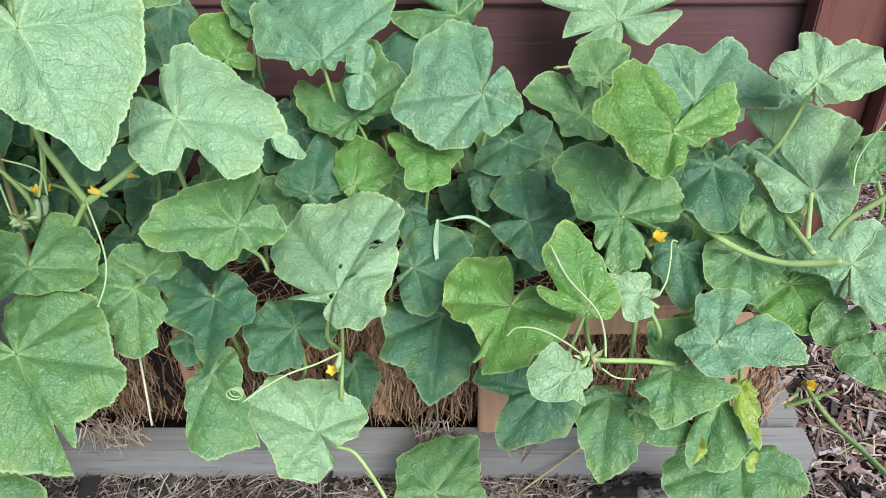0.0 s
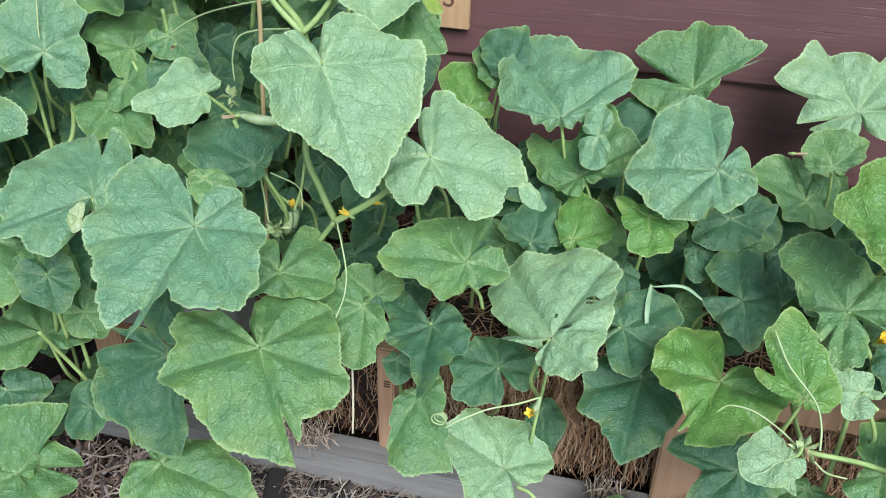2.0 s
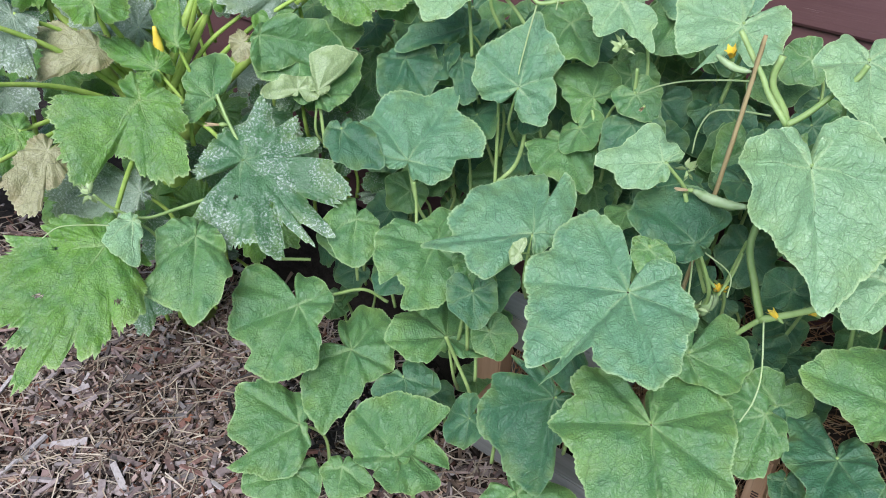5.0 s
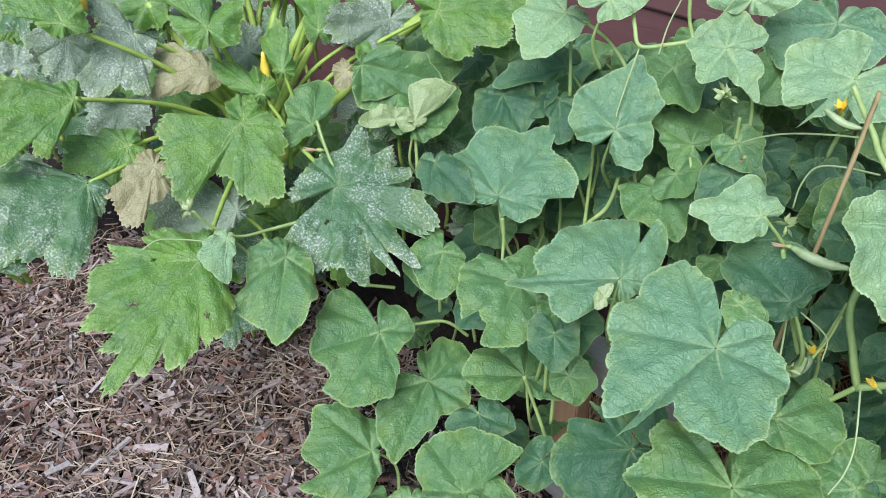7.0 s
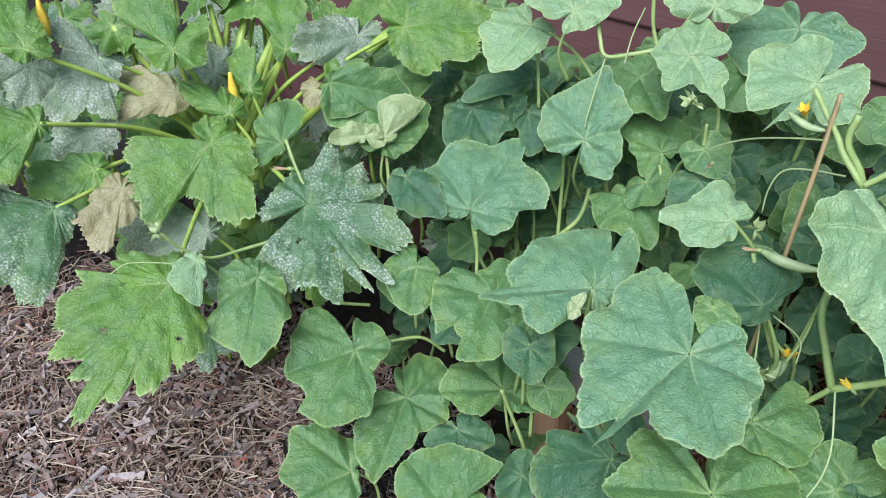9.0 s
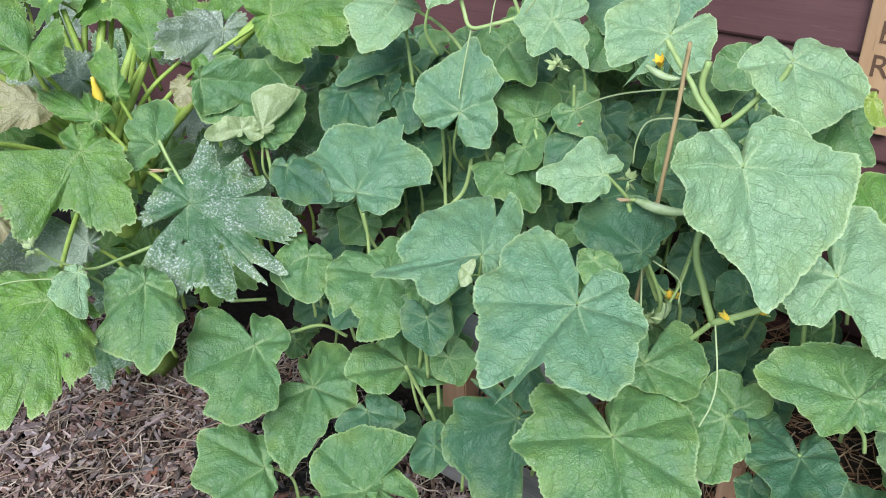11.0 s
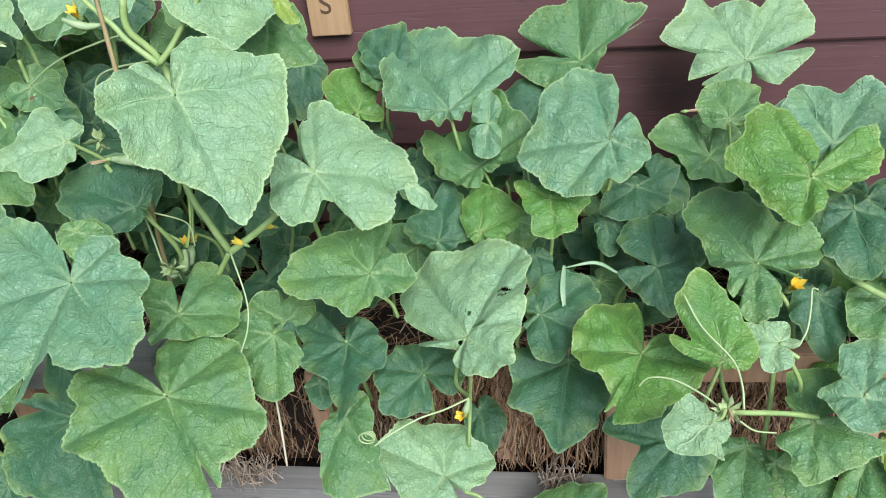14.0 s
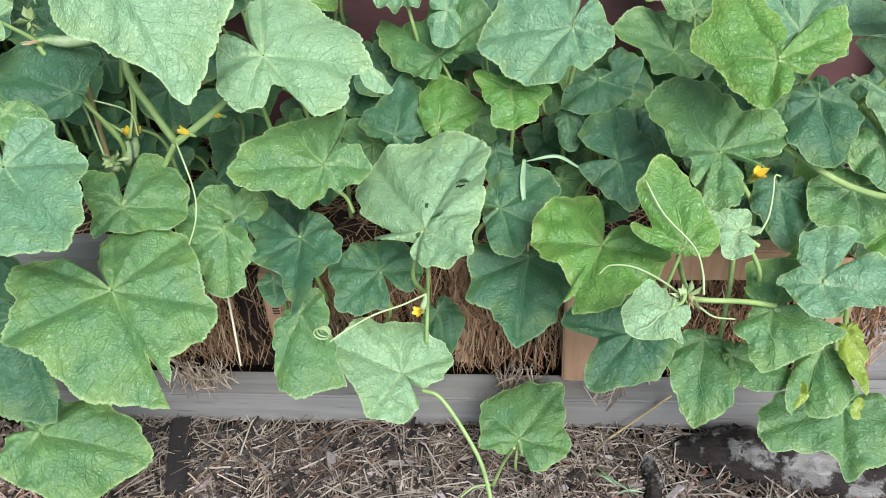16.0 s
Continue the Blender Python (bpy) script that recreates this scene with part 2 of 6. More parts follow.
def litter_material(name, colours, rough=0.85):
    m, nt, b = material(name, rough)
    geo = nt.nodes.new("ShaderNodeNewGeometry")
    cr = nt.nodes.new("ShaderNodeValToRGB")
    nt.links.new(geo.outputs["Random Per Island"], cr.inputs[0])
    els = cr.color_ramp.elements
    while len(els) < len(colours):
        els.new(0.5)
    for i, (e, c) in enumerate(zip(els, colours)):
        e.position, e.color = i / (len(colours) - 1), (*c, 1)
    tc = nt.nodes.new("ShaderNodeTexCoord")
    n = noise_tex(nt, tc.outputs["Object"], 130.0, 4.0)
    nt.links.new(mix(nt, math_node(nt, "MULTIPLY", ramp(nt, n, 0.38, 0.72), 0.42), cr.outputs[0], mix(nt, 1.0, cr.outputs[0], (0.30, 0.26, 0.24), "MULTIPLY")), b.inputs["Base Color"])
    b.inputs["Specular IOR Level"].default_value = 0.2
    bump(nt, n, 0.5, 0.002, b)
    return m


CHIPS = litter_material("wood_chips", ((0.035, 0.026, 0.022), (0.25, 0.165, 0.135), (0.54, 0.445, 0.41), (0.19, 0.085, 0.055), (0.03, 0.022, 0.020), (0.41, 0.335, 0.315), (0.05, 0.036, 0.030), (0.42, 0.29, 0.215), (0.03, 0.024, 0.022), (0.14, 0.095, 0.075)))
BARK = litter_material("bark_pieces", ((0.25, 0.175, 0.165), (0.44, 0.385, 0.38), (0.12, 0.07, 0.06), (0.32, 0.22, 0.20), (0.06, 0.045, 0.042), (0.50, 0.455, 0.445), (0.24, 0.09, 0.06)))
STRAW = litter_material("straw", ((0.40, 0.315, 0.23), (0.58, 0.49, 0.385), (0.25, 0.17, 0.125), (0.49, 0.42, 0.345), (0.16, 0.105, 0.08)))
GREY_STRAW = litter_material("weathered_straw", ((0.24, 0.20, 0.16), (0.46, 0.41, 0.34), (0.12, 0.085, 0.065), (0.34, 0.29, 0.24), (0.07, 0.05, 0.042), (0.20, 0.13, 0.09)))
BALE_STRAW = litter_material("bale_straw", ((0.32, 0.17, 0.09), (0.52, 0.34, 0.20), (0.20, 0.10, 0.055), (0.60, 0.45, 0.29), (0.12, 0.06, 0.035), (0.42, 0.24, 0.13)))


def soil_material(name, a, b_col):
    m, nt, b = material(name, 0.95)
    b.inputs["Specular IOR Level"].default_value = 0.15
    tc = nt.nodes.new("ShaderNodeTexCoord")
    n = noise_tex(nt, tc.outputs["Object"], 22.0, 8.0, 0.7)
    nt.links.new(mix(nt, ramp(nt, n, 0.35, 0.7), a, b_col), b.inputs["Base Color"])
    bump(nt, n, 1.0, 0.02, b)
    return m


# bale core: near-black colour paints the shade in gaps between straws
BALE_VOID = soil_material("bale_void_dark", (0.026, 0.020, 0.017), (0.07, 0.05, 0.04))
GROUND = soil_material("mulch_ground", (0.018, 0.014, 0.012), (0.055, 0.042, 0.036))


# ---- mesh helpers ----
def mesh_from(name, verts, faces, mat, smooth=False):
    me = bpy.data.meshes.new(name)
    me.from_pydata([tuple(v) for v in verts], [], faces)
    me.materials.append(mat)
    if smooth:
        me.polygons.foreach_set("use_smooth", [True] * len(me.polygons))
    me.update()
    return me


def part(name, me, parent=None, label="", place=None):
    ob = new(name, me)
    if parent is not None:
        ob.parent = parent
    if place is not None:
        ob.matrix_basis = place
    return tagged(ob, label)


def box_mesh(name, size, mat, bevel=0.003, wave=0.0, cuts=0):
    bm = bmesh.new()
    bmesh.ops.create_cube(bm, size=1.0)
    bmesh.ops.scale(bm, vec=size, verts=bm.verts)
    if cuts:
        axis = max(range(3), key=lambda i: size[i])
        es = [e for e in bm.edges if abs((e.verts[0].co - e.verts[1].co)[axis]) > size[axis] * 0.9]
        bmesh.ops.subdivide_edges(bm, edges=es, cuts=cuts)
    if bevel:
        bmesh.ops.bevel(bm, geom=[e for e in bm.edges if e.calc_face_angle(0) > 0.5], offset=bevel, segments=2, affect="EDGES")
    if wave:
        for v in bm.verts:
            v.co += Vector((noise.noise(v.co * 9), noise.noise(v.co * 9 + Vector((5, 1, 2))), noise.noise(v.co * 9 + Vector((1, 7, 3))))) * wave
    me = bpy.data.meshes.new(name)
    bm.to_mesh(me)
    bm.free()
    me.materials.append(mat)
    return me


def spline(points, n):
    """Catmull-Rom through the points, n samples."""
    p = np.array(points, float)
    p = np.vstack([2 * p[0] - p[1], p, 2 * p[-1] - p[-2]])
    out = []
    for u in np.linspace(0, len(p) - 3 - 1e-6, n):
        i = int(u)
        f = u - i
        a, b, c, d = p[i:i + 4]
        out.append(0.5 * (2 * b + (c - a) * f + (2 * a - 5 * b + 4 * c - d) * f * f + (3 * b - a - 3 * c + d) * f ** 3))
    return np.array(out)


def tube_mesh(name, points, radii, mat, sides=8, n=None, knobs=0.0, raw=False):
    pts = np.array(points, float) if raw else spline(points, n or max(8, 6 * len(points)))
    r = np.interp(np.linspace(0, 1, len(pts)), np.linspace(0, 1, len(radii)), radii)
    t = np.gradient(pts, axis=0)
    t /= np.linalg.norm(t, axis=1, keepdims=True) + 1e-9
    side = np.cross(t[0], [0.3, 0.2, 0.93])
    side /= np.linalg.norm(side)
    verts, faces = [], []
    for i in range(len(pts)):
        side = side - t[i] * (side @ t[i])
        side /= np.linalg.norm(side)
        up = np.cross(t[i], side)
        for k in range(sides):
            a = 2 * math.pi * k / sides
            rr = r[i] * (1 + (0.12 if k % 2 else -0.05) + knobs * random.uniform(-1, 1))
            verts.append(pts[i] + (side * math.cos(a) + up * math.sin(a)) * rr)
    for i in range(len(pts) - 1):
        for k in range(sides):
            k2 = (k + 1) % sides
            faces.append((i * sides + k, i * sides + k2, (i + 1) * sides + k2, (i + 1) * sides + k))
    faces.append(tuple(range(sides))[::-1])
    faces.append(tuple((len(pts) - 1) * sides + k for k in range(sides)))
    return mesh_from(name, verts, faces, mat, True)


# ---- leaves ----
def blade_mesh(tip, lobes, notches, sinus, mat, seed, teeth=0.007, ruffle=0.09, dip=0.10, holes=(), droop=0.10, fine=1.0, jag=0.0):
    """A leaf blade in its own plane: lobes are (degrees from the tip, length, lift) in millimetres, the stalk joins at the origin."""
    rng = np.random.default_rng(seed)
    s = sinus[0]
    knots = sorted([((a - s) % 360, r / 1000, h / 1000, 1) for a, r, h in (tip, *lobes)] + [((a - s) % 360, r / 1000, None, 0) for a, r in notches])
    mean = float(np.mean([k[1] for k in knots]))
    rs = max(sinus[1] * 0.6 / 1000, 0.12 * mean)
    slit = 1.1 if sinus[1] else 0.45
    if knots[0][0] > 62:
        knots.insert(0, (knots[0][0] * 0.42, 0.62 * knots[0][1], knots[0][2] if knots[0][2] is not None else 0.0, 2))
    if knots[-1][0] < 298:
        knots.append((360 - (360 - knots[-1][0]) * 0.42, 0.62 * knots[-1][1], knots[-1][2] if knots[-1][2] is not None else 0.0, 2))
    n = int(np.clip(2 * math.pi * mean / 0.0028 * fine, 72, 320))
    m = int(np.clip(mean / 0.0048 * fine, 8, 34))
    a = np.linspace(0.6, 359.4, n)
    r, h = np.zeros(n), np.zeros(n)
    ka = [k[0] for k in knots]
    hk = [(k[0], k[2]) for k in knots if k[2] is not None]
    h = np.interp(a, [0] + [k[0] for k in hk] + [360], [hk[0][1] * 0.5] + [k[1] for k in hk] + [hk[-1][1] * 0.5])
    for i, x in enumerate(a):
        j = int(np.searchsorted(ka, x))
        if j == 0:
            u = x / max(ka[0], 1)
            r[i] = rs + (knots[0][1] - rs) * math.sin(math.pi / 2 * np.clip((x - 4) / max(ka[0] - 4, 1), 0, 1)) ** slit
        elif j == len(ka):
            u = (360 - x) / max(360 - ka[-1], 1)
            r[i] = rs + (knots[-1][1] - rs) * math.sin(math.pi / 2 * np.clip((356 - x) / max(356 - ka[-1], 1), 0, 1)) ** slit
        else:
            k0, k1 = knots[j - 1], knots[j]
            g = max(k1[0] - k0[0], 1)
            u = (x - k0[0]) / g
            w = 0.5 - 0.5 * math.cos(math.pi * u)
            d = dip * min(1.0, max(0.0, g - 34) / 30) if k0[3] and k1[3] else 0.0
            if k0[3] == 1 and k1[3] == 1 and g > 75:
                d += 0.02
            r[i] = (k0[1] * (1 - w) + k1[1] * w) * (1 - d * math.sin(math.pi * u) ** 2)
    # soft smoothing of the height round the blade
    ker = np.hanning(max(5, n // 9))
    ker /= ker.sum()
    pad = len(ker) // 2
    h = np.convolve(np.pad(h, pad, mode="edge"), ker, mode="valid")[:n]
    ph = rng.uniform(0, 6.28, 6)
    rad = np.radians(a)
    r *= 1 + 0.018 * np.sin(7 * rad + ph[0]) + 0.014 * np.sin(13 * rad + ph[1])
    count = max(26, int(2 * math.pi * mean / 0.0085))
    saw = 2 * np.abs(((a / 360 * count + 0.25 * np.sin(5 * rad + ph[2])) % 1) - 0.5)
    r *= 1 + teeth * 2 * (saw - 0.5) * (1 + 0.5 * np.sin(11 * rad + ph[3])) + rng.normal(0, 0.004, n)
    if jag:
        big = 30 + 2 * (seed % 3)
        cut = 2 * np.abs(((a / 360 * big + 0.35 * np.sin(3 * rad + ph[4])) % 1) - 0.5)
        r *= 1 - jag * cut ** 1.6 * (1 + 0.6 * np.sin(6 * rad + ph[5]))
    # main veins run to the most prominent lobes
    ones = [k for k in knots if k[3] == 1]
    crest = [k for i, k in enumerate(ones) if k[1] >= max(ones[max(i - 1, 0)][1], ones[min(i + 1, len(ones) - 1)][1])]
    vk = []
    for k in sorted(crest, key=lambda q: -q[1]) + sorted(ones, key=lambda q: -q[1]):
        if all(abs(k[0] - v[0]) > 44 for v in vk) and (24 < k[0] < 336 or not vk) and len(vk) < 7:
            vk.append(k)
    vk.sort()
    va = [k[0] for k in vk]
    if len(va) == 1:
        va = [va[0] - 60, va[0], va[0] + 60]
    cum = np.interp(a, va, np.arange(len(va)) + 1.0)
    cum = np.where(a < va[0], 1 - (va[0] - a) / 75.0 * 0.5, cum)
    cum = np.where(a > va[-1], len(va) + (a - va[-1]) / 75.0 * 0.5, cum)
    gapv = np.full(n, 60.0)
    for i in range(len(va) - 1):
        gapv[(a >= va[i]) & (a < va[i + 1])] = va[i + 1] - va[i]
    near = np.min(np.abs(a[:, None] - np.array(va)[None, :]), axis=1)
    rho = np.linspace(0.0, 1.0, m + 1) ** 0.9
    rho[0] = 0.012
    R = rho[:, None] * r[None, :]
    th = np.radians(a + s)
    X, Y = R * np.sin(th)[None, :], R * np.cos(th)[None, :]
    Z = h[None, :] * rho[:, None] ** 1.55
    Z -= droop * mean * rho[:, None] ** 2.4
    for k, q in ((5, 0), (9, 1), (14, 2)):
        Z += ruffle * mean * (0.55, 0.35, 0.2)[q] * rho[:, None] ** 2.2 * np.sin(k * rad + ph[q + 2])[None, :] * rng.uniform(0.5, 1.2)
    Z += rng.uniform(-0.02, 0.10) * mean * (np.abs(X) / mean) ** 1.3 * (rho[:, None] ** 0.5)
    pleat = 0.2 if jag else 1.0
    dv = np.radians(near)[None, :] * R
    Z -= pleat * 0.0042 * np.exp(-(dv / 0.009) ** 2) * (1 - 0.45 * rho[:, None])
    Z += pleat * 0.0115 * mean / 0.12 * np.sin(np.clip(dv / 0.045, 0, 1) * math.pi / 2) * (1 - 0.3 * rho[:, None])
    for k in range(26):
        f, d = math.exp(rng.uniform(4.4, 6.2)), rng.uniform(0, 6.28)
        Z += 0.075 / f * np.sin((X * math.cos(d) + Y * math.sin(d)) * f + rng.uniform(0, 6.28)) * rho[:, None] ** 0.4
    verts = np.stack([X, Y, Z], -1).reshape(-1, 3)
    quad = (np.arange(m)[:, None] * n + np.arange(n - 1)[None, :]).reshape(-1)
    faces = np.stack([quad, quad + n, quad + n + 1, quad + 1], -1)
    for ang, rr, size in holes:
        hx, hy = rr / 1000 * math.sin(radians(ang)), rr / 1000 * math.cos(radians(ang))
        c = verts[faces].mean(1)
        d = np.hypot((c[:, 0] - hx) * 0.8 + (c[:, 1] - hy) * 0.6, ((c[:, 1] - hy) * 0.8 - (c[:, 0] - hx) * 0.6) * 2.0)
        faces = faces[d > size / 1000]
    me = bpy.data.meshes.new("leaf")
    me.vertices.add(len(verts))
    me.vertices.foreach_set("co", verts.reshape(-1))
    me.loops.add(faces.size)
    me.loops.foreach_set("vertex_index", faces.reshape(-1).astype(np.int32))
    me.polygons.add(len(faces))
    me.polygons.foreach_set("loop_start", (np.arange(len(faces)) * 4).astype(np.int32))
    me.polygons.foreach_set("loop_total", np.full(len(faces), 4, np.int32))
    me.update(calc_edges=True)
    me.polygons.foreach_set("use_smooth", np.ones(len(faces), bool))
    li = faces.reshape(-1)
    C = (cum[None, :] + 0.16 * rho[:, None] ** 1.4 * np.sin(2 * rad + ph[1])[None, :] + 0.05 * np.sin(9 * rho[:, None] + ph[3])).reshape(-1)
    uv = me.uv_layers.new(name="vein")
    uv.data.foreach_set("uv", np.stack([C[li], R.reshape(-1)[li]], -1).astype(np.float32).reshape(-1))
    off = rng.uniform(-3, 3, 2)
    uv2 = me.uv_layers.new(name="plate")
    uv2.data.foreach_set("uv", np.stack([verts[li, 0] + off[0], verts[li, 1] + off[1]], -1).astype(np.float32).reshape(-1))
    at = me.attributes.new("gap", "FLOAT", "POINT")
    at.data.foreach_set("value", (np.radians(gapv)[None, :] * R).astype(np.float32).reshape(-1))
    at = me.attributes.new("rim", "FLOAT", "POINT")
    at.data.foreach_set("value", np.broadcast_to(rho[:, None], R.shape).astype(np.float32).reshape(-1))
    me.materials.append(mat)
    return me


LEAF_COUNT = [0]


def leaf(plant, at, turn, tip, lobes, notches=(), sinus=(180, 0), tone="mid", stalk=None, label="", girth=0.0042, **shape):
    """A leaf with its stalk, as a part of a plant. turn: degrees; the blade's own y runs to its tip and z is its upper face."""
    LEAF_COUNT[0] += 1
    seed = LEAF_COUNT[0] * 7 + 3
    m = pose(*at, *turn)
    ob = part("leaf", blade_mesh(tip, lobes, notches, sinus, LEAF[tone], seed, **shape), plant, label, m)
    rnd = random.Random(seed)
    back = m.to_3x3() @ Vector((math.sin(radians(sinus[0])), math.cos(radians(sinus[0])), -0.55))
    j = Vector(at)
    if stalk is None:
        end = j + Vector((rnd.uniform(-0.05, 0.05) + back.x * 0.05, 0.05 + rnd.uniform(-0.02, 0.05), -0.15 - rnd.uniform(0, 0.06)))
        mid = j + back * 0.035 + (end - j) * 0.38
        way = [j + back * 0.004, mid, end]
    else:
        way = [j + back * 0.004] + [Vector(p) for p in stalk]
    inv = m.inverted()
    part("petiole", tube_mesh("petiole", [inv @ p for p in way], [girth * 0.62, girth * 0.85, girth], SQUASH_STEM if tone in ("squash", "mildew", "grey", "dry") else STEM, sides=7), ob)
    return ob


# ---- ground ----
def sheet_mesh(name, x0, x1, y0, y1, step, mat, rough):
    xs, ys = np.arange(x0, x1 + step / 2, step), np.arange(y0, y1 + step / 2, step)
    v = []
    for y in ys:
        for x in xs:
            e = min(1.0, min(x - x0, x1 - x, y - y0, y1 - y) / 0.4)
            v.append((x, y, -0.042 + e * (0.026 + rough * noise.fractal(Vector((x * 5, y * 5, 0)), 1.0, 2.0, 4))))
    w = len(xs)
    f = [(j * w + i, j * w + i + 1, (j + 1) * w + i + 1, (j + 1) * w + i) for j in range(len(ys) - 1) for i in range(w - 1)]
    return v, f


gv, gf = sheet_mesh("ground", -3.4, 2.4, -0.6, 3.4, 0.04, GROUND, 0.012)
n0 = len(gv)
gv += [(-60, -60, -0.04), (60, -60, -0.04), (60, 60, -0.04), (-60, 60, -0.04)]
gf.append((n0, n0 + 1, n0 + 2, n0 + 3))
ground = tagged(new("ground", mesh_from("ground", gv, gf, GROUND, True)), "brown mulched garden ground", "ground", kind="structure")


def litter_mesh(name, count, region, sizes, mat, seed, lift=(0.0, 0.02), tilt=0.35, strand=False, upright=0.0):
    """Loose chips or straw strewn over a region; region(rng) gives x, y, z."""
    rng = np.random.default_rng(seed)
    verts, faces = [], []
    for _ in range(count):
        x, y, z = region(rng)
        l, w, t = (rng.uniform(*q) for q in sizes)
        a, b, c = rng.uniform(0, 2 * math.pi), rng.normal(0, tilt), rng.normal(0, tilt)
        if upright:
            c, a = math.pi / 2 + rng.normal(0, upright), rng.normal(0, 0.5)
        m = Euler((b, c, a)).to_matrix()
        base = len(verts)
        taper = rng.uniform(0.35, 1.0, 4)
        bend = rng.normal(0, 0.12) * l
        if strand:
            k = 0
            for u in (-0.5, 0.0, 0.5):
                for q in range(3):
                    an = 2.094 * q
                    p = m @ Vector((u * l, w * math.cos(an) + (bend if u == 0 else 0), w * math.sin(an)))
                    verts.append((x + p.x, y + p.y, z + p.z + rng.uniform(*lift) * 0))
            for s in (0, 3):
                for q in range(3):
                    q2 = (q + 1) % 3
                    faces.append((base + s + q, base + s + q2, base + s + 3 + q2, base + s + 3 + q))
        else:
            for zz in (-0.5, 0.5):
                for u, v, tp in ((-0.5, -0.5, 0), (0.5, -0.5, 1), (0.5, 0.5, 2), (-0.5, 0.5, 3)):
                    p = m @ Vector((u * l * (0.8 + 0.2 * taper[tp]), v * w * taper[tp], zz * t + (bend * 0.3 if u > 0 else 0)))
                    verts.append((x + p.x, y + p.y, z + p.z))
            b0 = base
            faces += [(b0, b0 + 3, b0 + 2, b0 + 1), (b0 + 4, b0 + 5, b0 + 6, b0 + 7)] + [(b0 + i, b0 + (i + 1) % 4, b0 + 4 + (i + 1) % 4, b0 + 4 + i) for i in range(4)]
    return mesh_from(name, verts, faces, mat)


def yard(rng):
    k = rng.random()
    if k < 0.12:
        x, y = rng.normal(-0.6, 1.7), 1.1 - abs(rng.normal(0, 0.9))
    elif k < 0.64:
        x, y = rng.uniform(-2.9, -0.80), rng.uniform(0.10, 1.35)
        x, y = x - abs(rng.normal(0, 0.14)), y - abs(rng.normal(0, 0.16))
    elif k < 0.74:
        x, y = rng.uniform(-0.9, 1.0), rng.uniform(0.82, 1.19) - abs(rng.normal(0, 0.10))
    else:
        x, y = rng.uniform(0.70, 1.6) + abs(rng.normal(0, 0.15)), rng.uniform(0.80, 2.5) + rng.normal(0, 0.15)
        if x < 1.0 and y > 1.6:
            x += 0.35
    return x, y, rng.uniform(-0.014, 0.004) + 0.010 * noise.noise(Vector((x * 9, y * 9, 0)))


tagged(new("wood_chip_mulch", litter_mesh("wood_chip_mulch", 29000, yard, ((0.014, 0.070), (0.003, 0.014), (0.002, 0.005)), CHIPS, 11, tilt=0.5)), "brown and grey shredded bark chips strewn on the ground", "mulch", kind="stuff")
tagged(new("bark_pieces", litter_mesh("bark_pieces", 3200, lambda g: (lambda p: (p[0], p[1], p[2] + 0.006))(yard(g)), ((0.03, 0.10), (0.008, 0.026), (0.003, 0.009)), BARK, 13, tilt=0.22)), "larger pinkish grey bark pieces lying in the mulch", "mulch", kind="stuff")
tagged(new("loose_straw", litter_mesh("loose_straw", 8000, lambda g: (lambda p: (p[0], p[1], p[2] + 0.008))(yard(g)), ((0.03, 0.15), (0.0008, 0.0024), (0.001, 0.001)), STRAW, 12, tilt=0.22, strand=True)), "pale dry straw stalks scattered over bark mulch", "straw", kind="stuff")

# ---- planter: timber rails, studs, straw filling ----
planter = tagged(new("planter_frame"), "weathered grey timber planter frame with pine studs around straw", "planter")
planter.location = (-0.2, 1.225, 0.0)


def planter_part(name, size, at, mat, label="", turn=(0, 0, 0), bevel=0.004, wave=0.0015):
    return part(name, box_mesh(name, size, mat, bevel, wave, 6), planter, label, Matrix.Translation(Vector(at) - planter.location) @ pose(0, 0, 0, *turn))


planter_part("bottom_rail", (2.06, 0.074, 0.089), (-0.24, 1.217, 0.0445), GREY_WOOD, "weathered grey square timber rail")
planter_part("end_rail", (0.089, 0.52, 0.089), (0.745, 1.535, 0.0445), GREY_WOOD)
planter_part("end_rail", (0.089, 0.52, 0.089), (-1.225, 1.535, 0.0445), GREY_WOOD)
planter_part("top_rail", (0.46, 0.089, 0.089), (-1.06, 1.235, 0.415), GREY_WOOD, "grey weathered top rail")
planter_part("top_rail", (0.62, 0.04, 0.075), (0.24, 1.268, 0.40), STUD_WOOD, "bare pine top rail")
for sx, wide, sy in ((-1.20, 0.07, 1.262), (-0.522, 0.038, 1.262), (-0.140, 0.038, 1.312), (0.118, 0.089, 1.262), (0.60, 0.05, 1.262)):
    st = planter_part("stud", (wide, 0.06, 0.30), (sx, sy, 0.24), STUD_WOOD, turn=(0, 0, random.uniform(-3, 3)))
    if abs(sx + 0.522) < 0.01:
        for k in range(3):
            part("stamp_bar", box_mesh("stamp_bar", (0.014, 0.001, 0.003), STAMP, 0), st, "dark ink stamp bars", pose(0.004, -0.0312, 0.06 - 0.007 * k))


def bale_face(rng):
    x = rng.uniform(-1.15, 0.72)
    if -0.645 < x < -0.56 and rng.random() < 0.8:
        x += 0.5
    return x, 1.292 + rng.uniform(-0.025, 0.03), rng.uniform(0.09, 0.37)


def bale_top(rng):
    return rng.uniform(-1.2, 0.75), rng.uniform(1.28, 1.8), 0.365 + rng.uniform(-0.005, 0.02)


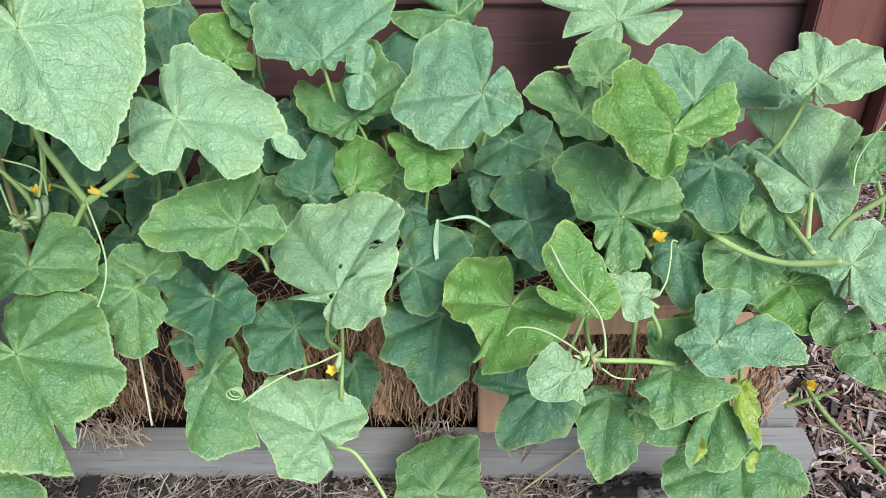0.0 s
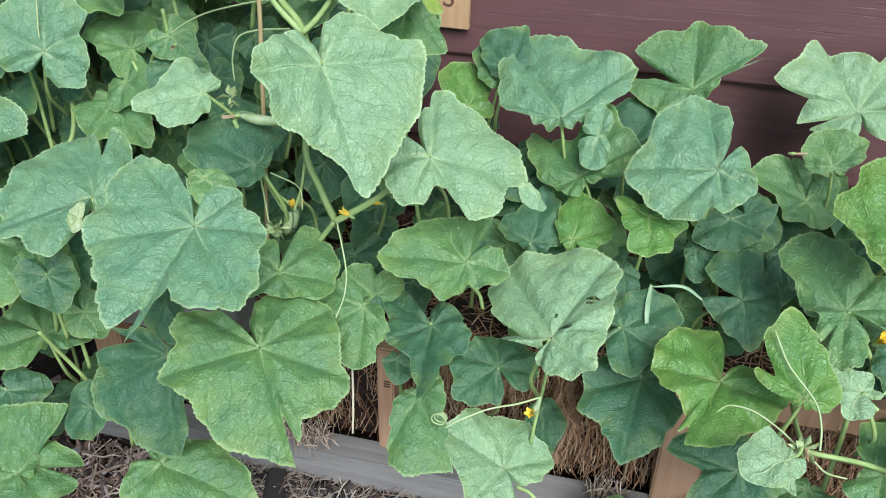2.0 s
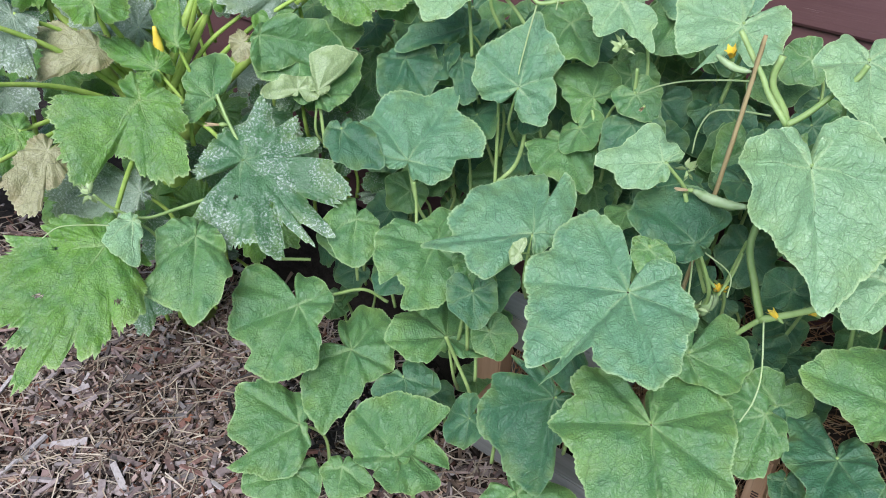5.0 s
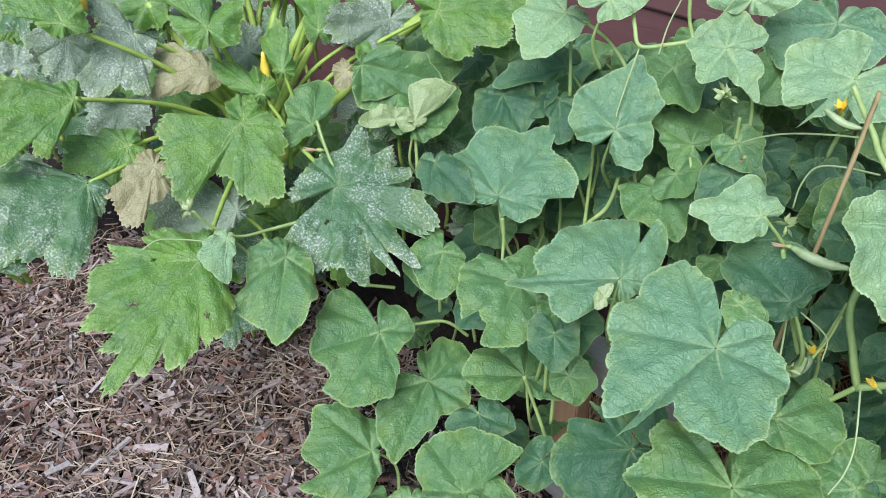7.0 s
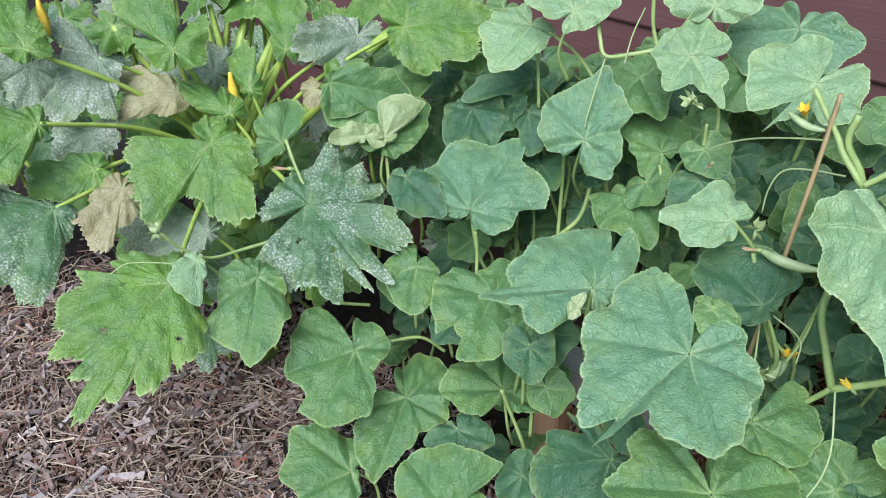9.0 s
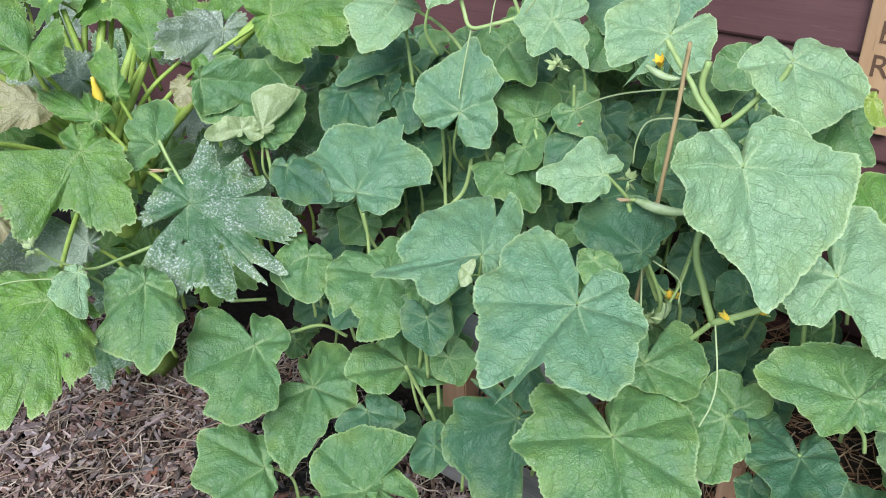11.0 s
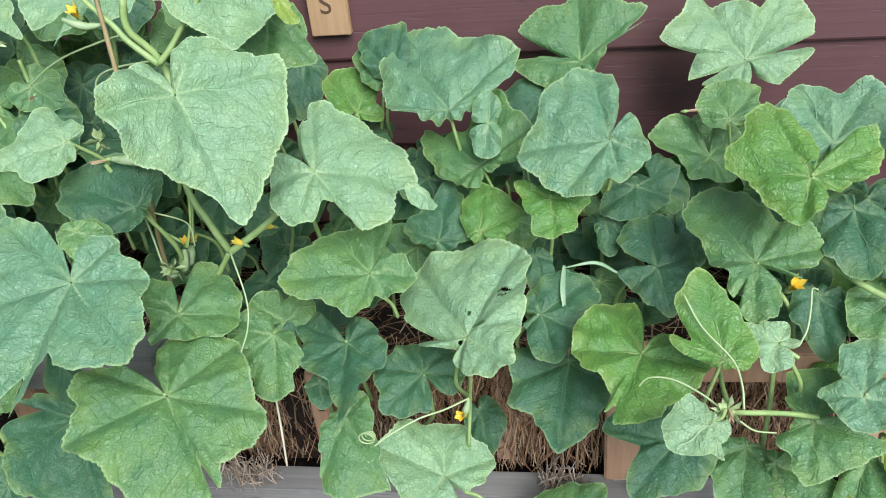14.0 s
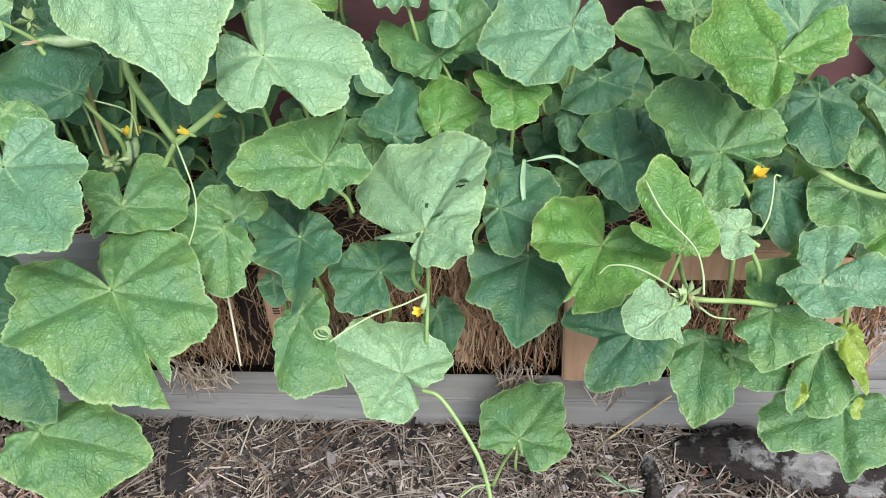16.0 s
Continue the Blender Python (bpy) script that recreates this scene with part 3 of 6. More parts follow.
# dark core box behind the straw; its colour supplies the shaded voids
tagged(new("straw_bale", box_mesh("straw_bale", (1.86, 0.46, 0.355), BALE_VOID, 0.02, 0.01, 8)), "straw bale core inside the planter, coloured dark as shaded voids", "straw bale").location = (-0.24, 1.56, 0.19)
tagged(new("bale_straw", litter_mesh("bale_straw", 7000, bale_face, ((0.03, 0.12), (0.0007, 0.0018), (0.001, 0.001)), BALE_STRAW, 21, tilt=0.3, strand=True, upright=0.33)), "rusty brown packed straw showing between planter studs", "straw", kind="stuff")
tagged(new("bed_straw", litter_mesh("bed_straw", 2600, bale_top, ((0.03, 0.13), (0.0009, 0.002), (0.001, 0.001)), BALE_STRAW, 22, tilt=0.2, strand=True)), "brown straw litter on top of the planter bed", "straw", kind="stuff")

# ---- shed wall ----
wall = tagged(new("wall_shed", box_mesh("wall_shed", (4.6, 0.10, 3.0), PAINT, 0)), "dark red-brown painted shed wall", "wall", kind="structure")
wall.location = (-1.46, 1.915, 1.5)


def siding_mesh():
    bm = bmesh.new()
    prof = ((0.0, -0.004), (0.0, -0.019), (0.006, -0.022), (0.219, -0.009), (0.224, -0.007), (0.236, 0.0))
    length, rows = 4.6, 24
    ring = []
    for i in range(rows + 1):
        x = -length / 2 + length * i / rows
        ring.append([bm.verts.new((x, y + 0.0012 * noise.noise(Vector((x * 2, z * 3, 1))), z)) for z, y in prof])
    for a, b in zip(ring, ring[1:]):
        for k in range(len(prof) - 1):
            bm.faces.new((a[k], b[k], b[k + 1], a[k + 1]))
    me = bpy.data.meshes.new("siding_board")
    bm.to_mesh(me)
    bm.free()
    me.materials.append(PAINT)
    return me


board = siding_mesh()
for k in range(12):
    z = 0.145 + 0.225 * k
    part("siding_board", board, wall, place=pose(0.0, -0.0505, z - 1.5))

post = tagged(new("corner_post"), "red-brown painted wooden corner post of the shed", "post", kind="structure")
post.location = (0.908, 1.76, 0.0)
part("shaft", box_mesh("shaft", (0.17, 0.07, 3.0), POST_PAINT, 0.004, 0.0, 0), post, place=pose(-0.010, 0.045, 1.5))
part("edge_board", box_mesh("edge_board", (0.022, 0.13, 3.0), POST_PAINT, 0.003), post, place=pose(0.088, 0.015, 1.5))

# ---- plant sign ----
sign = tagged(new("plant_sign"), "narrow pine board sign with burnt capital letters on the shed wall", "sign")
sign.location = (-0.529, 1.828, 0.89)
part("board", box_mesh("board", (0.092, 0.019, 0.62), SIGN_WOOD, 0.002), sign, place=pose(0, 0, 0.31))
for k, ch in enumerate("SRE"):
    cu = bpy.data.curves.new("letter", "FONT")
    cu.body, cu.size, cu.extrude, cu.align_x, cu.align_y = ch, 0.066, 0.0012, "CENTER", "CENTER"
    tmp = bpy.data.objects.new("letter", cu)
    me = bpy.data.meshes.new_from_object(tmp)
    bpy.data.objects.remove(tmp)
    me.materials.clear()
    me.materials.append(BURNT)
    part("letter", me, sign, "burnt dark letter", pose(-0.004, -0.0098, 0.072 + 0.070 * k, 90, 0, 0))

# ---- stake ----
stake = tagged(new("garden_stake", tube_mesh("garden_stake", [(-0.80, 1.255, 0.2), (-0.765, 1.235, 0.6), (-0.722, 1.205, 1.02), (-0.706, 1.192, 1.205)], [0.0046, 0.0043, 0.0039, 0.0034], STAKE_WOOD, sides=7, n=40, knobs=0.22)), "thin brown wooden stake stuck among the vines", "stake")


# ---- odd pieces lying on the mulch ----
def bark_log(points, radii):
    me = tube_mesh("bark_log", points, radii, LOG, sides=18, n=40, knobs=0.16)
    tagged(new("bark_log", me), "split grey-brown log with peeling bark on the mulch", "log")


bark_log([(0.30, 1.115, 0.005), (0.42, 1.105, 0.018), (0.60, 1.075, 0.016), (0.86, 1.04, 0.006)], [0.020, 0.052, 0.060, 0.040])
bark_log([(0.245, 1.10, 0.012), (0.25, 1.03, 0.016), (0.235, 0.96, 0.010)], [0.012, 0.018, 0.012])
tagged(new("wood_strip", box_mesh("wood_strip", (0.046, 0.20, 0.020), DARK_WOOD, 0.004, 0.003, 6)), "dark rotten wood strip lying beside the planter", "wood").matrix_basis = pose(-0.745, 1.075, 0.014, 0, 3, 14)
tagged(new("clay_shard", box_mesh("clay_shard", (0.026, 0.030, 0.014), CLAY, 0.003, 0.002)), "small terracotta shard on the mulch", "shard").matrix_basis = pose(-0.825, 1.105, 0.0, 8, 4, 20)
tagged(new("bark_flake", box_mesh("bark_flake", (0.030, 0.024, 0.008), CLAY, 0.003, 0.003)), "reddish bark flake on the mulch", "bark").matrix_basis = pose(-1.815, 0.745, 0.002, 10, 6, 40)


# ---- spilled straw ----
def spill(rng):
    k = rng.integers(0, 4)
    x = (-0.734, -0.684, 0.172, -0.02)[k] + rng.normal(0, 0.022)
    return x, 1.192 + rng.uniform(-0.012, 0.045), 0.115 + rng.normal(0, 0.014)


tagged(new("spilled_straw", litter_mesh("spilled_straw", 220, spill, ((0.03, 0.085), (0.0009, 0.0018), (0.001, 0.001)), STRAW, 31, tilt=0.5, strand=True, upright=0.6)), "tufts of straw hanging over the timber rail", "straw", kind="stuff")
tagged(new("loose_straw", litter_mesh("loose_straw", 3800, lambda g: (g.uniform(-0.9, 0.8), 1.17 - abs(g.normal(0, 0.22)), 0.004 + g.uniform(0, 0.014)), ((0.04, 0.19), (0.0009, 0.002), (0.001, 0.001)), GREY_STRAW, 32, tilt=0.12, strand=True)), "pale straw stalks strewn before the planter", "straw", kind="stuff")
tagged(new("twig", tube_mesh("twig", [(0.294, 1.176, 0.115), (0.173, 1.14, 0.02), (0.032, 1.038, 0.004)], [0.0022, 0.0026, 0.0018], STAKE_WOOD, sides=6, n=14, knobs=0.15)), "thin dry brown twig leaning against the timber rail", "twig")
# dark bark, thicker at left by the rail to paint in plant shade too
DARK_BARK = litter_material("dark_bark", ((0.012, 0.010, 0.010), (0.04, 0.034, 0.032), (0.018, 0.015, 0.014), (0.10, 0.088, 0.083), (0.014, 0.012, 0.011)))
tagged(new("dark_bark", litter_mesh("dark_bark", 1500, lambda g: (g.choice((g.uniform(-0.95, 0.95), g.uniform(-0.95, -0.2), -1.55 + g.normal(0, 0.12))), 1.16 - abs(g.normal(0, 0.16)), 0.004 + g.uniform(0, 0.010)), ((0.015, 0.08), (0.003, 0.015), (0.003, 0.010)), DARK_BARK, 33, tilt=0.25)), "dark bark strips in the mulch, also darkening its plant-shaded parts", "bark", kind="stuff")


# ---- cucumber and squash plants ----
vine_a = tagged(new("cucumber_plant"), "sprawling cucumber vine with broad crinkled green leaves", "cucumber plant", "cucumber plants in the planter")
vine_a.location = (-1.45, 1.35, 0.36)
vine_b = tagged(new("cucumber_plant"), "sprawling cucumber vine with broad crinkled green leaves", "cucumber plant", "cucumber plants in the planter")
vine_b.location = (-0.95, 1.4, 0.37)
vine_c = tagged(new("cucumber_plant"), "sprawling cucumber vine with broad crinkled green leaves", "cucumber plant", "cucumber plants in the planter")
vine_c.location = (-0.5, 1.42, 0.37)
vine_d = tagged(new("cucumber_plant"), "sprawling cucumber vine with broad crinkled green leaves", "cucumber plant", "cucumber plants in the planter")
vine_d.location = (-0.02, 1.42, 0.37)
vine_e = tagged(new("cucumber_plant"), "sprawling cucumber vine with broad crinkled green leaves", "cucumber plant", "cucumber plants in the planter")
vine_e.location = (0.42, 1.4, 0.37)
squash = tagged(new("squash_plant"), "bushy squash plant with jagged mildew-dusted leaves and upright stalks", "squash plant")
squash.location = (-2.15, 1.0, 0.0)
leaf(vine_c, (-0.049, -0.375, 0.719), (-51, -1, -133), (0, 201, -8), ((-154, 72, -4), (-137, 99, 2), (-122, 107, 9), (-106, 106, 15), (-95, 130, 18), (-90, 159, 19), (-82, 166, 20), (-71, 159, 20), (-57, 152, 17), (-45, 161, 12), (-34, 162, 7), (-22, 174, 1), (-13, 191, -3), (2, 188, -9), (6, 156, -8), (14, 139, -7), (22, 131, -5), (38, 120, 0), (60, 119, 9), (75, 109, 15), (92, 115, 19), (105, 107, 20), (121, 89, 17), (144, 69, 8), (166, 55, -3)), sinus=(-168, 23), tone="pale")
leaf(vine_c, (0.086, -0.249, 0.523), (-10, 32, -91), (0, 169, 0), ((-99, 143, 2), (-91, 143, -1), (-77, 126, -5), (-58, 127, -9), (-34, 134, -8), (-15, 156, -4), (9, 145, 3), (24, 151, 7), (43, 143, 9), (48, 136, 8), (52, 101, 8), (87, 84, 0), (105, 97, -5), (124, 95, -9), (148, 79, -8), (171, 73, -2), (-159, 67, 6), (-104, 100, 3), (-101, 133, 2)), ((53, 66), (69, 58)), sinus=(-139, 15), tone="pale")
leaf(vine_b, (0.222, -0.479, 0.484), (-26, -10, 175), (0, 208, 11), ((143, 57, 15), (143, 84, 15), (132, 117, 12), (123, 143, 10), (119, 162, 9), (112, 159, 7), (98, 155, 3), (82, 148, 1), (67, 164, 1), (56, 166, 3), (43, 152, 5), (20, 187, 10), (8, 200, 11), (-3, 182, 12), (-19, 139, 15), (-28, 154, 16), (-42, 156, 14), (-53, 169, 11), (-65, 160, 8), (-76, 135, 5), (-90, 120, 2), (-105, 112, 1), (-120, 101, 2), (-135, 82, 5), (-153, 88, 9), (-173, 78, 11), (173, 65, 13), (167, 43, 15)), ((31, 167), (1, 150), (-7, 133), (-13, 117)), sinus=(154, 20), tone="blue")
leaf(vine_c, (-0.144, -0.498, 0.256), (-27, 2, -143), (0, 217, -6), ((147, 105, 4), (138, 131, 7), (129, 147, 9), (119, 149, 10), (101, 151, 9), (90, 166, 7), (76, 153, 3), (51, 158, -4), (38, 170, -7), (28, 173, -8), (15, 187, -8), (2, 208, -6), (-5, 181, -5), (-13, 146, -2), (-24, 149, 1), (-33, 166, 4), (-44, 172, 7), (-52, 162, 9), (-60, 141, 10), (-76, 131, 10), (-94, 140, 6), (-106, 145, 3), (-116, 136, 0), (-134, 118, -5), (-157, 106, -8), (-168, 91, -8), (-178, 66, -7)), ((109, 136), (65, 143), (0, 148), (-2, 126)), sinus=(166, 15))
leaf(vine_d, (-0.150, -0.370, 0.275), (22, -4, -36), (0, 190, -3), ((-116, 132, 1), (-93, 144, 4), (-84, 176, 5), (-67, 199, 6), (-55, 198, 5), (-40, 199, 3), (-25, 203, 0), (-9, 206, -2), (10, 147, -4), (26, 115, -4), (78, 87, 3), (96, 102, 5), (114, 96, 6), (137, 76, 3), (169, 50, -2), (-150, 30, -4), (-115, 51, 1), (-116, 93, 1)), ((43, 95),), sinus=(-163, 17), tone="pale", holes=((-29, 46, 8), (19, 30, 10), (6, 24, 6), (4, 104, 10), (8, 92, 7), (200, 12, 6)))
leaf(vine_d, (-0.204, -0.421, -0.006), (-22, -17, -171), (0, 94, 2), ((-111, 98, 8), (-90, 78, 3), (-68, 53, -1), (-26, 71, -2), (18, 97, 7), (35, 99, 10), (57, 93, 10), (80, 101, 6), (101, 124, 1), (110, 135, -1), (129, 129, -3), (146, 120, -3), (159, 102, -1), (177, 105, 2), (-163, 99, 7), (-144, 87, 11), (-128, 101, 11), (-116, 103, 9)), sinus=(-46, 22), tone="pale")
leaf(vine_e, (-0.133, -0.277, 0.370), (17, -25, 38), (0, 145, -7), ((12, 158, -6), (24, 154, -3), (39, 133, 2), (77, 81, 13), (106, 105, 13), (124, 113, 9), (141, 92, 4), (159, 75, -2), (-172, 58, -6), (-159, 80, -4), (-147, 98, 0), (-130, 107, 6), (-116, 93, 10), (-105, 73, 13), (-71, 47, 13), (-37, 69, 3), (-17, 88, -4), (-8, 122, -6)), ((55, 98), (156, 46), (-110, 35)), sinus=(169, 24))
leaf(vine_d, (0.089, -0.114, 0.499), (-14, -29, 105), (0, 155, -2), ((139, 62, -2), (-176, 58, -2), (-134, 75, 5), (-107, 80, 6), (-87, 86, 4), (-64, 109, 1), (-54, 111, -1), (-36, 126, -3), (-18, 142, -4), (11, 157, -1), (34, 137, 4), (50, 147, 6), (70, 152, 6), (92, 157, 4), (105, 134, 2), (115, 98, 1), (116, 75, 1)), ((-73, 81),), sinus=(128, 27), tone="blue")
leaf(vine_e, (-0.072, -0.279, 0.523), (-35, -2, 159), (0, 80, 5), ((128, 140, 4), (139, 145, 6), (148, 117, 7), (160, 76, 8), (-179, 46, 5), (-155, 69, 0), (-153, 101, -1), (-145, 121, -3), (-132, 111, -5), (-109, 93, -7), (-100, 73, -6), (-75, 48, -1), (-45, 41, 6), (-22, 62, 8), (25, 74, -1), (53, 75, -6), (80, 104, -6), (87, 125, -5), (98, 126, -3), (114, 118, 1)), ((-93, 54), (-57, 29), (74, 86)), sinus=(-167, 38), tone="yellow", holes=((175, 20, 4),))
leaf(vine_d, (0.175, -0.166, 0.268), (-27, 9, -171), (0, 96, 2), ((143, 89, 5), (164, 102, 4), (-174, 110, 2), (-155, 104, 0), (-137, 75, -1), (-97, 71, -1), (-58, 69, 3), (-22, 83, 4), (22, 77, 1), (60, 61, -1), (94, 70, 0), (130, 65, 4)), ((126, 36),), sinus=(115, 26), tone="dark")
leaf(vine_d, (0.132, -0.385, 0.255), (-13, 0, 172), (0, 123, -5), ((169, 110, -5), (153, 122, -3), (133, 119, 1), (109, 116, 7), (87, 114, 10), (67, 102, 10), (45, 85, 6), (20, 98, 0), (23, 125, 0), (15, 134, -2), (-15, 124, -4), (-25, 104, -3), (-47, 97, 1), (-63, 105, 5), (-79, 106, 8), (-97, 91, 10), (-119, 74, 9), (-146, 54, 3), (-157, 38, 0)), ((28, 87),), sinus=(-172, 25), tone="yellow")
leaf(vine_e, (-0.204, -0.452, 0.322), (38, -6, 7), (0, 141, 3), ((-21, 115, 2), (-53, 81, -1), (-49, 51, -1), (-106, 18, 0), (152, 18, 1), (115, 41, -1), (89, 52, -1), (46, 61, 3), (19, 85, 4), (14, 105, 4)), sinus=(-157, 0), tone="yellow")
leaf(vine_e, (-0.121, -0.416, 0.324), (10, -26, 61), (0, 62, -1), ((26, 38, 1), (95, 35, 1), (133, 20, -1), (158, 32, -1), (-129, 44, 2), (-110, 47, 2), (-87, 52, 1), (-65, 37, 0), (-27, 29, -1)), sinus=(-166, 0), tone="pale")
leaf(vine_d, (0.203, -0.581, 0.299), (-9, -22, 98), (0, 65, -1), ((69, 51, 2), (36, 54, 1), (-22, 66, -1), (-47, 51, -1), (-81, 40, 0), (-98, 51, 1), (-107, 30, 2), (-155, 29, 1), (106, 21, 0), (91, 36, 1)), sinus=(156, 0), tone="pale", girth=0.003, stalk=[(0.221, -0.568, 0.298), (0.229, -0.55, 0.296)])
leaf(vine_e, (-0.061, -0.453, 0.201), (-25, 2, 164), (0, 99, -3), ((150, 85, -5), (170, 86, -4), (-167, 95, -1), (-140, 75, 3), (-93, 97, 3), (-81, 108, 1), (-60, 91, -2), (-40, 82, -5), (-22, 87, -5), (13, 85, -1), (24, 66, 1), (41, 70, 3), (56, 62, 4), (131, 55, -4)), ((-86, 70), (59, 35), (97, 26)), sinus=(-116, 0))
leaf(vine_e, (-0.007, -0.469, 0.268), (1, 25, -108), (0, 135, 0), ((169, 60, 0), (-136, 54, 7), (-113, 86, 8), (-91, 92, 7), (-66, 95, 5), (-42, 93, 2), (-22, 113, 1), (-7, 129, 0), (9, 101, 2), (13, 74, 2), (37, 52, 6), (77, 56, 7), (99, 56, 6), (133, 49, 3), (158, 51, 1)), ((-149, 36),), sinus=(-59, 73), tone="blue")
leaf(vine_e, (-0.139, -0.407, 0.093), (-22, 1, 167), (0, 144, -5), ((56, 57, 1), (38, 81, -2), (18, 105, -5), (8, 130, -5), (-14, 136, -2), (-26, 123, 0), (-34, 96, 2), (-52, 84, 5), (-69, 49, 7), (-106, 22, 5), (124, 27, 6)), sinus=(-171, 0), holes=((-30, 80, 4),))
leaf(vine_e, (-0.100, -0.441, 0.089), (-3, 22, -116), (0, 104, 4), ((62, 25, 1), (59, 52, 1), (37, 69, 3), (15, 93, 4), (-14, 80, 3), (-35, 40, 2)), sinus=(-166, 0))
leaf(vine_e, (0.027, -0.458, 0.125), (-22, 9, 176), (0, 111, -2), ((68, 41, -1), (28, 72, -5), (28, 118, -5), (18, 111, -4), (-20, 86, 1), (-35, 55, 3), (-86, 18, 3)), sinus=(171, 0))
leaf(vine_e, (0.056, -0.457, 0.161), (-22, 11, -179), (0, 101, -3), ((50, 21, 2), (-44, 26, 1), (-15, 52, -2), (8, 74, -2), (23, 46, -1)), sinus=(-177, 0), tone="lime")
leaf(vine_e, (0.089, -0.453, -0.010), (-22, 7, 170), (0, 124, 1), ((64, 151, 13), (75, 136, 11), (92, 104, 8), (108, 71, 4), (135, 33, -1), (-131, 34, 14), (-100, 66, 10), (-85, 98, 7), (-68, 116, 3), (-45, 109, -1), (-17, 110, -1), (7, 97, 3), (22, 91, 9), (40, 113, 13), (52, 144, 14)), sinus=(-178, 0))
leaf(vine_d, (0.002, -0.365, -0.248), (16, 12, -36), (0, 142, -4), ((-86, 104, 3), (-55, 102, -3), (-23, 125, -6), (14, 115, -1), (39, 92, 4), (67, 103, 6), (96, 81, 3), (124, 69, -3), (125, 37, -3), (-158, 53, 0), (-142, 81, 4), (-115, 78, 6), (-95, 91, 5)), sinus=(155, 20))
leaf(vine_c, (0.104, -0.391, 0.107), (-35, -1, -174), (0, 149, 4), ((58, 50, 6), (33, 77, 6), (22, 111, 6), (13, 132, 5), (-11, 142, 5), (-31, 150, 7), (-39, 95, 7), (-65, 56, 6), (-140, 54, 6), (94, 29, 5)), sinus=(157, 0))
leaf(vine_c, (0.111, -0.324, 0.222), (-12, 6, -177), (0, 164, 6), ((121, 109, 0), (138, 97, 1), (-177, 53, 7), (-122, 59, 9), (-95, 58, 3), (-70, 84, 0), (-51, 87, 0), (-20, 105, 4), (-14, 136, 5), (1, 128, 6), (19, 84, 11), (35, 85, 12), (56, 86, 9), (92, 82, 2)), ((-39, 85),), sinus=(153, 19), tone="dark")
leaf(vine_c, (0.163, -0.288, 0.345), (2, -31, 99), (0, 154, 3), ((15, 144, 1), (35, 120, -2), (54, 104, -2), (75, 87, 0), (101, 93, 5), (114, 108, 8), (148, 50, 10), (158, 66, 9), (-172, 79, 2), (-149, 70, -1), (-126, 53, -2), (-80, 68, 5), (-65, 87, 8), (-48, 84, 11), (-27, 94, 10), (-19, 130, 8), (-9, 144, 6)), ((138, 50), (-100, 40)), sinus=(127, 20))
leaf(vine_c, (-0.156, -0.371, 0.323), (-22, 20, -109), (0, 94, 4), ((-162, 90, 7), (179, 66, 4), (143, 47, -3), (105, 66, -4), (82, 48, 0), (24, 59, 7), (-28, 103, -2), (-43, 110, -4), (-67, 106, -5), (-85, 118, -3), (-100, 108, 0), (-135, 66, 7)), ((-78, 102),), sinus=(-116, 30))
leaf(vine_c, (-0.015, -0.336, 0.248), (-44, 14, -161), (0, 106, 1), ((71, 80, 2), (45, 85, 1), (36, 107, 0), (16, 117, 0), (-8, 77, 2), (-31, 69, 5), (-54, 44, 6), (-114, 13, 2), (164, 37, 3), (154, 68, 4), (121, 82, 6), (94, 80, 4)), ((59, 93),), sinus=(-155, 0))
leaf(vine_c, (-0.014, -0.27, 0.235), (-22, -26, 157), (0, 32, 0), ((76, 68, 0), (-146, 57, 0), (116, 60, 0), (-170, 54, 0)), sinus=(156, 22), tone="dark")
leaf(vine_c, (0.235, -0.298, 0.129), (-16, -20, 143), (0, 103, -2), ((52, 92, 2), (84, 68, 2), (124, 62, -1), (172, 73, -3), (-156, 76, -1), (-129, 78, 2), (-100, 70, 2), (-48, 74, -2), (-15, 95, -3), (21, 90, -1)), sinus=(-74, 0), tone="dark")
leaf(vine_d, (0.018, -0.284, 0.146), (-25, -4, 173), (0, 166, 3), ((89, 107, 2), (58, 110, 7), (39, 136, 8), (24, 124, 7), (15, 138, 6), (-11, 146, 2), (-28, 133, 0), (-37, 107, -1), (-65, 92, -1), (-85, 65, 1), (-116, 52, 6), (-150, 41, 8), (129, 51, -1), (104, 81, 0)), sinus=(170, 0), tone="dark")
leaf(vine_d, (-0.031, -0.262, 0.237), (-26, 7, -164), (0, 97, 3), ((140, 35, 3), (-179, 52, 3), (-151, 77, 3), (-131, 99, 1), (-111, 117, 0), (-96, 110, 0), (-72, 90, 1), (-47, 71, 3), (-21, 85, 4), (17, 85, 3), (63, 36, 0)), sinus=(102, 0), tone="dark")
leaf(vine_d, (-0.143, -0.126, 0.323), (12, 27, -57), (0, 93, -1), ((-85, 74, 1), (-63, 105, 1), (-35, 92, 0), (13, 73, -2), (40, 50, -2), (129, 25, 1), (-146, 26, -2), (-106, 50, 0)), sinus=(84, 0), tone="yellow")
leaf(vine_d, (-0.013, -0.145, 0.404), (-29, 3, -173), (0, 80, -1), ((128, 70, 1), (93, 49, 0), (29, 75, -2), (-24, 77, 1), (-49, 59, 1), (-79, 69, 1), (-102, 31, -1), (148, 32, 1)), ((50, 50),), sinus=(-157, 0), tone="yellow")
